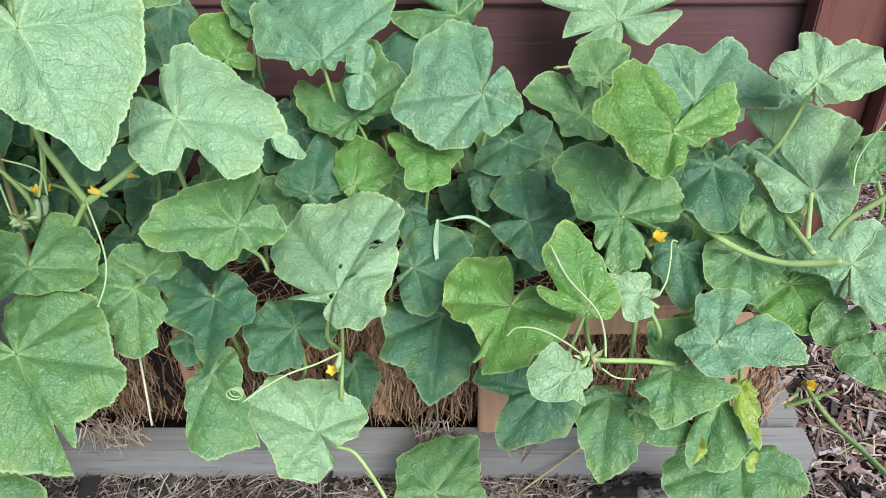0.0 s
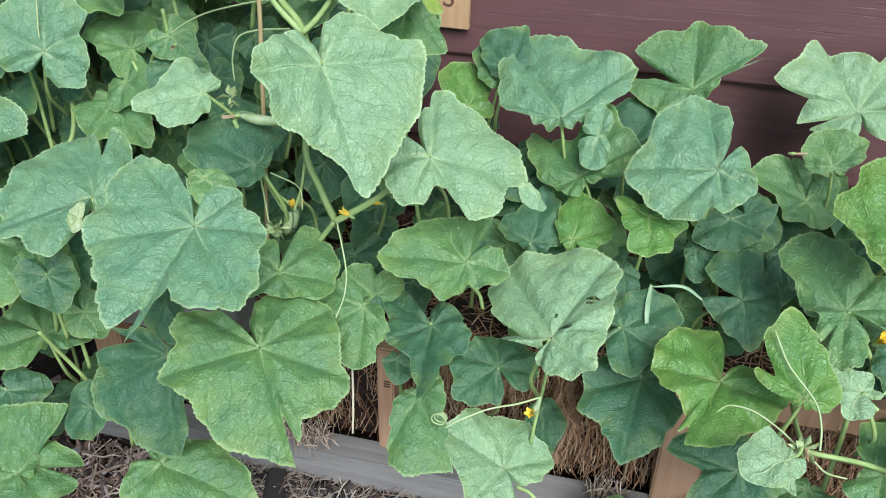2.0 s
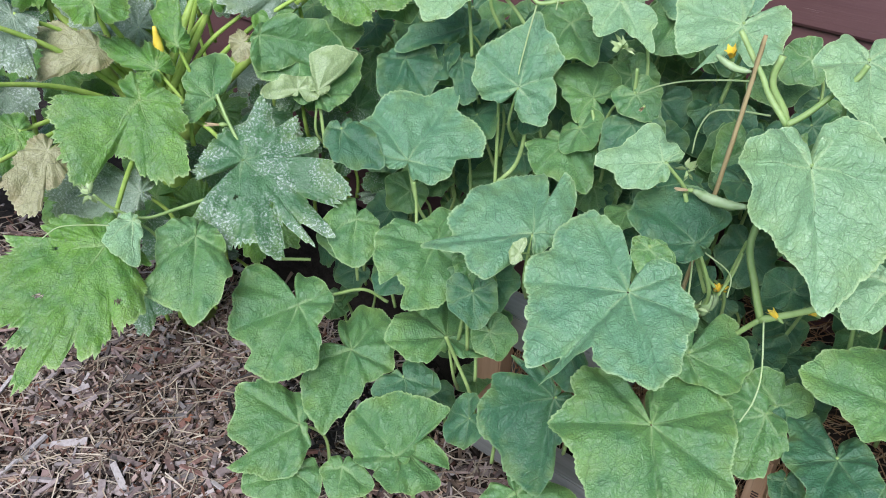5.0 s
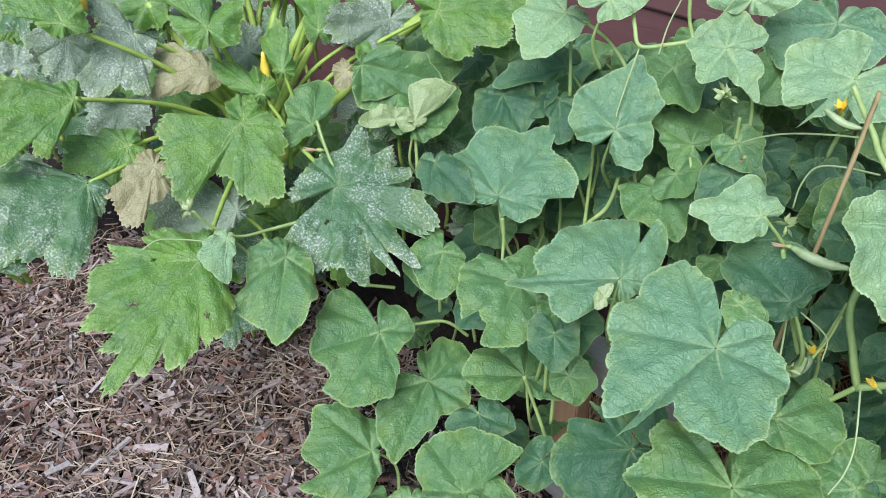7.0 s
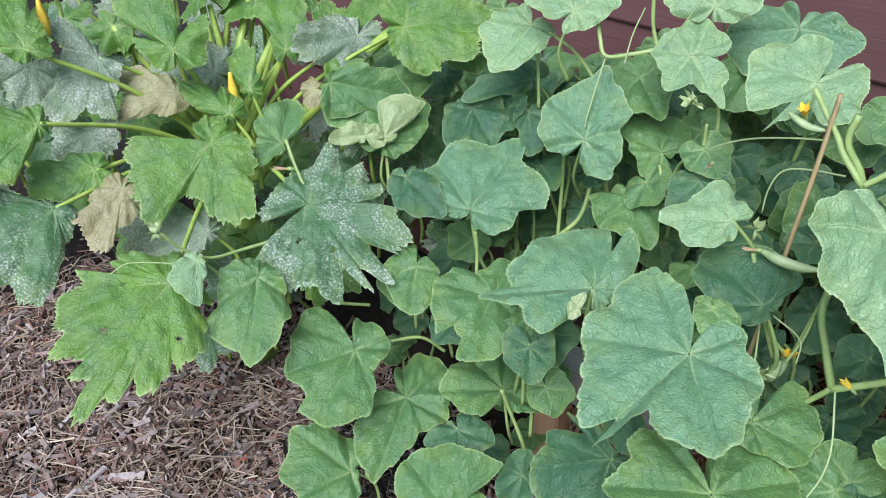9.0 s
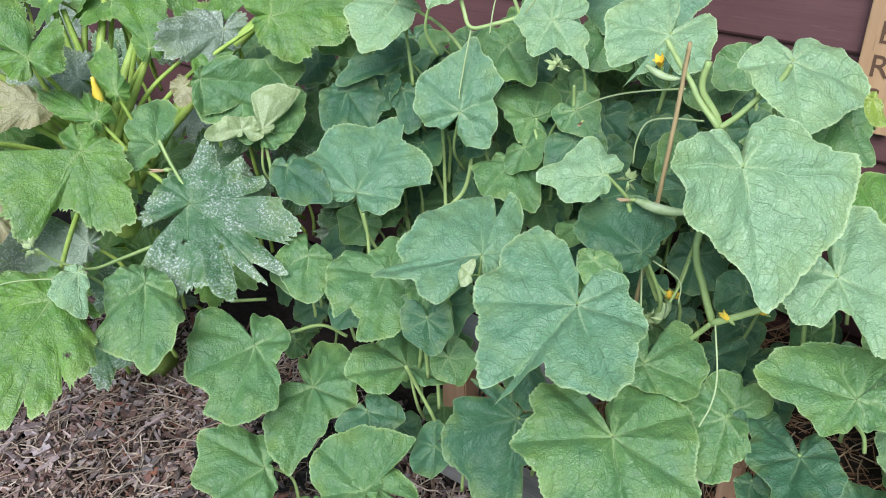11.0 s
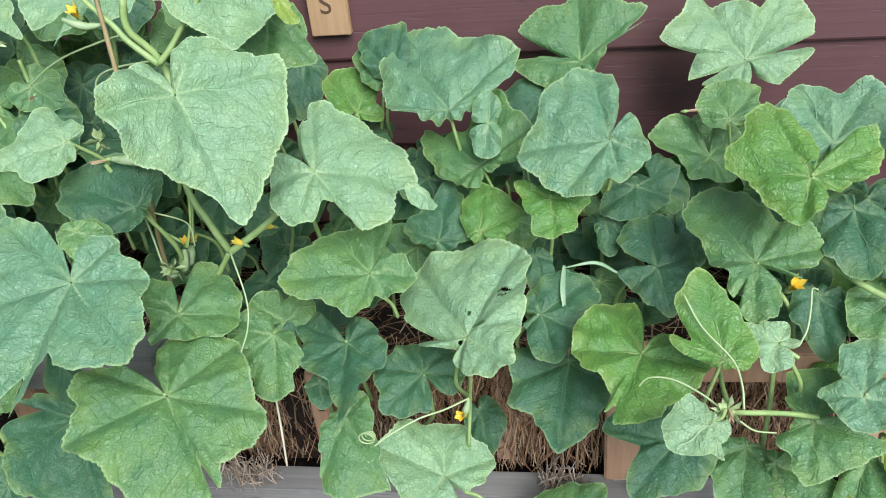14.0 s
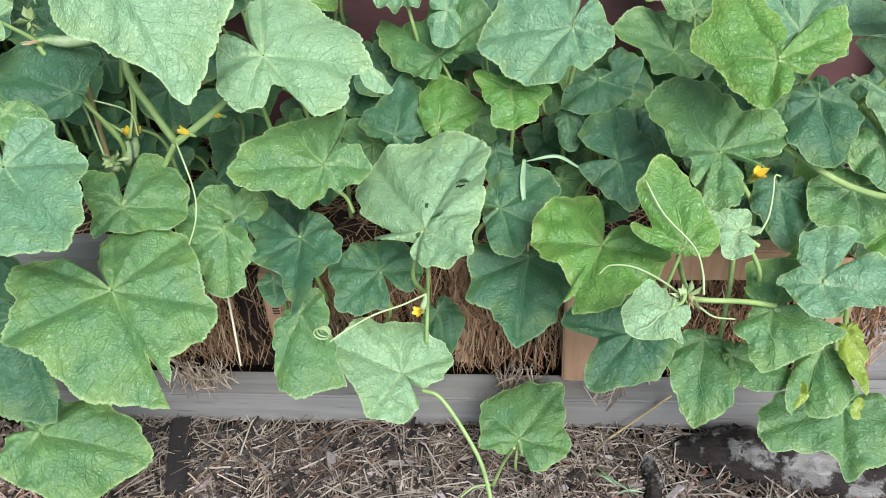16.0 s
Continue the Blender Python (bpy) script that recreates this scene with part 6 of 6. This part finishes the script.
shoot(vine_b, "stem", [(-0.09, -0.036, 0.467), (-0.113, -0.033, 0.496), (-0.138, -0.024, 0.542)], 0.004, 0.004)
shoot(vine_b, "tendril", [(-0.025, -0.052, 0.619), (0.02, -0.062, 0.65), (0.074, -0.071, 0.677), (0.144, -0.077, 0.7), (0.203, -0.091, 0.718)], 0.0014, 0.0018)
shoot(vine_b, "tendril", [(0.135, -0.123, 0.569), (0.139, -0.128, 0.616), (0.157, -0.132, 0.658), (0.198, -0.137, 0.677), (0.261, -0.14, 0.687)], 0.0014, 0.0018)
shoot(vine_c, "stem", [(-0.274, -0.241, 0.532), (-0.252, -0.235, 0.472), (-0.229, -0.23, 0.413), (-0.202, -0.227, 0.354)], 0.0045, 0.004)
shoot(vine_c, "stem", [(-0.162, -0.192, 0.467), (-0.17, -0.199, 0.419), (-0.177, -0.214, 0.362)], 0.0035, 0.0035)
shoot(vine_a, "tendril", [(0.233, -0.044, 0.574), (0.222, -0.053, 0.607), (0.224, -0.041, 0.672), (0.23, -0.022, 0.755)], 0.0012, 0.002)
shoot(vine_a, "stem", [(0.08, -0.021, 0.775), (0.122, 0.008, 0.744), (0.159, 0.028, 0.701), (0.204, 0.042, 0.636)], 0.0045, 0.005)
shoot(vine_a, "stem", [(0.191, -0.012, 0.833), (0.21, -0.02, 0.793), (0.233, -0.025, 0.76), (0.279, -0.001, 0.77), (0.321, 0.02, 0.785)], 0.005, 0.005)
shoot(vine_b, "stem", [(-0.179, -0.03, 0.775), (-0.194, -0.036, 0.822), (-0.202, -0.037, 0.885)], 0.0045, 0.0045)
shoot(vine_b, "tendril", [(-0.215, -0.085, 0.748), (-0.211, -0.077, 0.803), (-0.199, -0.065, 0.857)], 0.0018, 0.0012)
shoot(vine_b, "tendril", [(-0.162, -0.04, 0.786), (-0.128, -0.043, 0.832), (-0.094, -0.044, 0.891)], 0.0018, 0.0012)
shoot(vine_a, "stem", [(-0.292, -0.447, 0.53), (-0.257, -0.451, 0.482), (-0.207, -0.451, 0.417)], 0.0045, 0.0045)
shoot(vine_a, "stem", [(-0.234, -0.789, 0.439), (-0.228, -0.76, 0.4), (-0.211, -0.708, 0.362), (-0.201, -0.634, 0.358), (-0.177, -0.534, 0.365)], 0.003, 0.0045)
shoot(vine_a, "tendril", [(-0.229, -0.904, 0.393), (-0.229, -0.868, 0.402), (-0.211, -0.819, 0.393), (-0.199, -0.787, 0.383)], 0.0012, 0.0016)
shoot(vine_a, "stem", [(0.109, -0.249, 0.391), (0.112, -0.243, 0.334), (0.126, -0.256, 0.244)], 0.0045, 0.0045)
shoot(vine_a, "stem", [(-0.248, -0.195, 0.476), (-0.232, -0.201, 0.401), (-0.222, -0.204, 0.345)], 0.005, 0.005)
shoot(vine_a, "stem", [(0.32, -0.376, 0.155), (0.33, -0.351, 0.084), (0.354, -0.331, 0.002), (0.369, -0.318, -0.076)], 0.0045, 0.005)
shoot(vine_a, "stem", [(-0.134, -0.447, 0.176), (-0.095, -0.377, 0.159)], 0.0045, 0.0045)
shoot(vine_a, "stem", [(0.027, -0.42, 0.141), (0.05, -0.346, 0.128), (0.08, -0.3, 0.084)], 0.0045, 0.0045)
blossom(vine_c, (-0.056, -0.271, 0.395), 0.013, False)
blossom(vine_c, (-0.185, -0.202, 0.357), 0.014, False)
blossom(vine_c, (-0.006, -0.244, 0.412), 0.011, False)
blossom(vine_d, (-0.166, -0.375, 0.098), 0.016, False)
blossom(vine_e, (-0.079, -0.297, 0.33), 0.02, False)
blossom(vine_e, (0.127, -0.181, 0.393), 0.014, False)
blossom(vine_e, (0.191, -0.398, 0.109), 0.016, False)
blossom(vine_e, (0.18, -0.395, 0.075), 0.016, True)
blossom(vine_a, (-0.293, -0.445, 0.458), 0.018, True)
blossom(vine_c, (-0.262, -0.254, 0.555), 0.014, True)
blossom(vine_b, (-0.076, -0.003, 0.571), 0.012, False)
blossom(vine_c, (-0.182, -0.234, 0.371), 0.014, False)
blossom(vine_b, (0.191, -0.184, 0.78), 0.016, False)
blossom(vine_d, (-0.515, -0.197, 0.451), 0.01, True)
blossom(vine_b, (0.026, -0.127, 0.628), 0.012, True)
blossom(vine_e, (-0.204, 0.049, 0.478), 0.012, True)
blossom(vine_e, (-0.203, -0.518, 0.288), 0.014, True)
young_cucumber(vine_c, (-0.255, -0.251, 0.555), (-0.162, -0.247, 0.558), 0.009)
young_cucumber(vine_c, (-0.185, -0.206, 0.351), (-0.192, -0.23, 0.321), 0.009)
young_cucumber(vine_d, (-0.165, -0.375, 0.105), (-0.156, -0.368, 0.132), 0.006)
young_cucumber(vine_c, (-0.184, -0.239, 0.364), (-0.192, -0.248, 0.32), 0.009)
young_cucumber(vine_a, (-0.287, -0.444, 0.449), (-0.238, -0.441, 0.412), 0.006)
young_cucumber(vine_b, (0.169, -0.194, 0.781), (0.231, -0.192, 0.769), 0.006)
young_cucumber(vine_c, (-0.192, -0.275, 0.334), (-0.216, -0.258, 0.34), 0.007)
growing_tip(vine_e, (-0.205, -0.521, 0.285))
growing_tip(vine_a, (-0.232, -0.796, 0.442))
growing_tip(vine_b, (0.165, -0.203, 0.575))
growing_tip(vine_b, (-0.077, -0.047, 0.699))
growing_tip(vine_c, (-0.199, -0.272, 0.344))
blade_of_grass([(-0.009, 1.239, 0.652), (-0.012, 1.19, 0.635), (-0.008, 1.154, 0.603)], 0.009)
blade_of_grass([(0.086, 1.246, 0.63), (0.047, 1.241, 0.656), (-0.006, 1.237, 0.649)], 0.006)
for way in (((0.144, 1.06, 0.02), (0.168, 1.023, 0.035), (0.211, 0.977, 0.05)), ((0.197, 1.065, 0.0), (0.2, 1.028, 0.02), (0.204, 0.988, 0.03)), ((0.122, 1.063, 0.0), (0.147, 1.037, 0.03), (0.178, 1.011, 0.03)), ((0.169, 1.008, 0.0), (0.194, 1.003, 0.03), (0.227, 0.999, 0.03))):
    blade_of_grass(way, 0.004)
straw_stalk([(-0.542, 1.087, 0.462), (-0.529, 1.048, 0.416), (-0.522, 1.018, 0.356)])

coil(vine_d, (-0.322, -0.462, 0.125), 0.014, 2.6)


# ---- leaves deep in the foliage, mostly dark so their colour carries the shade ----
def shaded_leaf(plant, at, size, tone, rnd, facing=(0.0, -0.6, 0.8)):
    nrm = (Vector(facing) + Vector((rnd.gauss(0, 0.3), rnd.gauss(0, 0.25), rnd.gauss(0, 0.2)))).normalized()
    down = Vector((rnd.gauss(0, 0.7), -0.5, -0.7))
    y = (down - nrm * down.dot(nrm)).normalized()
    x = y.cross(nrm)
    e = Matrix((x, y, nrm)).transposed().to_euler()
    turn = tuple(math.degrees(q) for q in e)
    mm = size * 1000
    lobes = tuple((sg * a + rnd.gauss(0, 6), mm * f * rnd.uniform(0.85, 1.1), rnd.gauss(0, mm * 0.12)) for sg in (-1, 1) for a, f in ((62, 0.88), (122, 0.74)))
    leaf(plant, tuple(Vector(at) - plant.location), turn, (0, mm, rnd.gauss(0, mm * 0.15)), lobes, tone=tone, fine=0.55)


rnd = random.Random(41)
VINES = (vine_a, vine_b, vine_c, vine_d, vine_e)


def nearest_vine(x):
    return min(VINES, key=lambda v: abs(v.location.x - x))


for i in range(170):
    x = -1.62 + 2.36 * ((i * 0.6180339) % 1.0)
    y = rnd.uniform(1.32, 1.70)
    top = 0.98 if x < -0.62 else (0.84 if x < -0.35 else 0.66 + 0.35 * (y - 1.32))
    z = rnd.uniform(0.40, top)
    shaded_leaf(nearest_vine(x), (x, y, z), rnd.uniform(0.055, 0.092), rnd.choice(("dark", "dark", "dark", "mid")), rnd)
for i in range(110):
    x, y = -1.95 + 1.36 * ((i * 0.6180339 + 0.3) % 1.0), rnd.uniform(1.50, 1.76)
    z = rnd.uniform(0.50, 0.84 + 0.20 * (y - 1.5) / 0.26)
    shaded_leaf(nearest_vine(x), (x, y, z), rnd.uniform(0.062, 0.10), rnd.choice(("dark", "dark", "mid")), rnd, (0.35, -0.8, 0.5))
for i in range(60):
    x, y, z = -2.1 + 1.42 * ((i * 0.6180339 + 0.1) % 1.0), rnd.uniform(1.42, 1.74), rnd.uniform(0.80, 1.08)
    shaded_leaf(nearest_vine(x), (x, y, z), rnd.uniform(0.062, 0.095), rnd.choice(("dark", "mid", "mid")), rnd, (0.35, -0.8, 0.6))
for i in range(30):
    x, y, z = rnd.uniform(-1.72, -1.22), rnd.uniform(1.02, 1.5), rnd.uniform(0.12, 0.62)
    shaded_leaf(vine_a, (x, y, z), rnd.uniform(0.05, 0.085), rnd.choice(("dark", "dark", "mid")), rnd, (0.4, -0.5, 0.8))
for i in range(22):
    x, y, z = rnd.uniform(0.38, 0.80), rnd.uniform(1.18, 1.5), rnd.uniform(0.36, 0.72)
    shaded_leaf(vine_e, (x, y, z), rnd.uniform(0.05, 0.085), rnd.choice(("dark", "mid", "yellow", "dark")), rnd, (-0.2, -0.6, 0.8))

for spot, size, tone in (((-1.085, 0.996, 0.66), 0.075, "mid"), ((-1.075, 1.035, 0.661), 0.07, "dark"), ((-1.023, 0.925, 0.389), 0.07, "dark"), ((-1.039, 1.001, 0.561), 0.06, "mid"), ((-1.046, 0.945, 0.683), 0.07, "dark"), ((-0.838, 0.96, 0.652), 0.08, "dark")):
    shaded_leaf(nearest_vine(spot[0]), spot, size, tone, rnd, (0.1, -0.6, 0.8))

# ---- squash: upright stalks, buds, old leaves ----
def squash_leaf(at, k, facing, mm):
    nrm = (Vector(facing) + Vector((rnd.gauss(0, 0.3), rnd.gauss(0, 0.3), rnd.gauss(0, 0.2)))).normalized()
    y = Vector((rnd.gauss(0, 1), rnd.gauss(-0.5, 1), -0.4))
    y = (y - nrm * y.dot(nrm)).normalized()
    e = Matrix((y.cross(nrm), y, nrm)).transposed().to_euler()
    lobes = tuple((sg * a + rnd.gauss(0, 5), mm * f * rnd.uniform(0.9, 1.1), rnd.gauss(0, mm * 0.1)) for sg in (-1, 1) for a, f in ((56, 0.90), (112, 0.74)))
    cuts = tuple((sg * a + rnd.gauss(0, 4), mm * rnd.uniform(0.50, 0.68)) for sg in (-1, 1) for a in (28, 84))
    leaf(squash, tuple(at), tuple(math.degrees(q) for q in e), (0, mm, rnd.gauss(-0.1, 0.1) * mm), lobes, cuts, tone=k, fine=0.7, teeth=0.03, dip=0.1, jag=0.10, girth=0.006)


CROWN = Vector((0.032, -0.011, 0.691))
for i, head in enumerate(((-0.04, -0.139, 1.014), (0.022, -0.142, 1.012), (-0.014, -0.092, 1.038), (-0.047, -0.054, 1.045), (-0.051, 0.008, 1.084), (0.109, 0.09, 1.018), (0.188, 0.07, 1.014), (0.366, 0.276, 1.075), (0.294, 0.204, 0.959), (-0.175, -0.196, 1.037), (-0.208, -0.16, 1.02), (-0.05, 0.071, 1.097), (0.059, 0.207, 1.122), (-0.062, 0.167, 1.127), (-0.123, -0.123, 1.058), (-0.078, -0.001, 1.108), (-0.009, 0.096, 1.095))):
    foot = CROWN + Vector((rnd.gauss(0, 0.035), rnd.gauss(0, 0.03), -0.05))
    head = Vector(head)
    mid = foot.lerp(head, 0.5) + Vector((rnd.gauss(0, 0.015), rnd.gauss(0, 0.015), 0.02))
    girth = 0.020 if i == 7 else rnd.uniform(0.009, 0.014)
    part("stalk", tube_mesh("stalk", [foot, mid, head], [girth, girth * 0.85, girth * 0.6], SQUASH_STEM, sides=8, n=14, knobs=0.05), squash)
    if i > 8:
        squash_leaf(head, "squash", (0.15, -0.35, 0.9), rnd.uniform(85, 120))
part("crown", tube_mesh("crown", [(CROWN.x - 0.05, CROWN.y + 0.05, 0.0), (CROWN.x - 0.02, CROWN.y + 0.02, 0.3), CROWN], [0.05, 0.05, 0.035], SQUASH_STEM, sides=10, n=10, knobs=0.2), squash)
for at in ((0.175, -0.077, 0.954), (-0.093, -0.381, 1.113)):
    part("flower_bud", tube_mesh("flower_bud", [Vector(at) - Vector((0, 0, 0.05)), Vector(at) - Vector((0, 0.004, 0.02)), Vector(at) + Vector((0.004, -0.01, 0.03))], [0.006, 0.013, 0.004], PETAL, sides=8, n=10, knobs=0.1), squash, "closed yellow squash flower")
for i in range(175):
    at = Vector((rnd.uniform(-1.40, 0.36), rnd.uniform(-0.66, 0.66), rnd.uniform(0.22, 0.80)))
    if at.x < -0.25:
        at.z += rnd.uniform(0.0, 0.40)
    if -0.25 < at.x < 0.6 and at.z > 0.5 and at.y < 0.18:
        continue
    if at.y < -0.2 and at.x > -0.15 or at.y < -0.35 and (at.z < 0.42 or at.x > -0.42):
        continue
    k = rnd.choice(("squash", "mildew", "grey", "squash", "mildew"))
    squash_leaf(at, k, (0.5, -0.4, 0.7), rnd.uniform(95, 150))
for at, k in zip(((-0.139, -0.642, 0.694), (0.045, -0.699, 0.642), (-0.08, -0.704, 0.663), (-0.229, -0.569, 0.684), (-0.357, -0.559, 0.73), (0.045, -0.757, 0.62), (-0.434, -0.499, 0.833)), ("mildew", "squash", "mildew", "grey", "squash", "mildew", "squash")):
    squash_leaf(Vector(at), k, (0.5, -0.5, 0.7), rnd.uniform(105, 140))
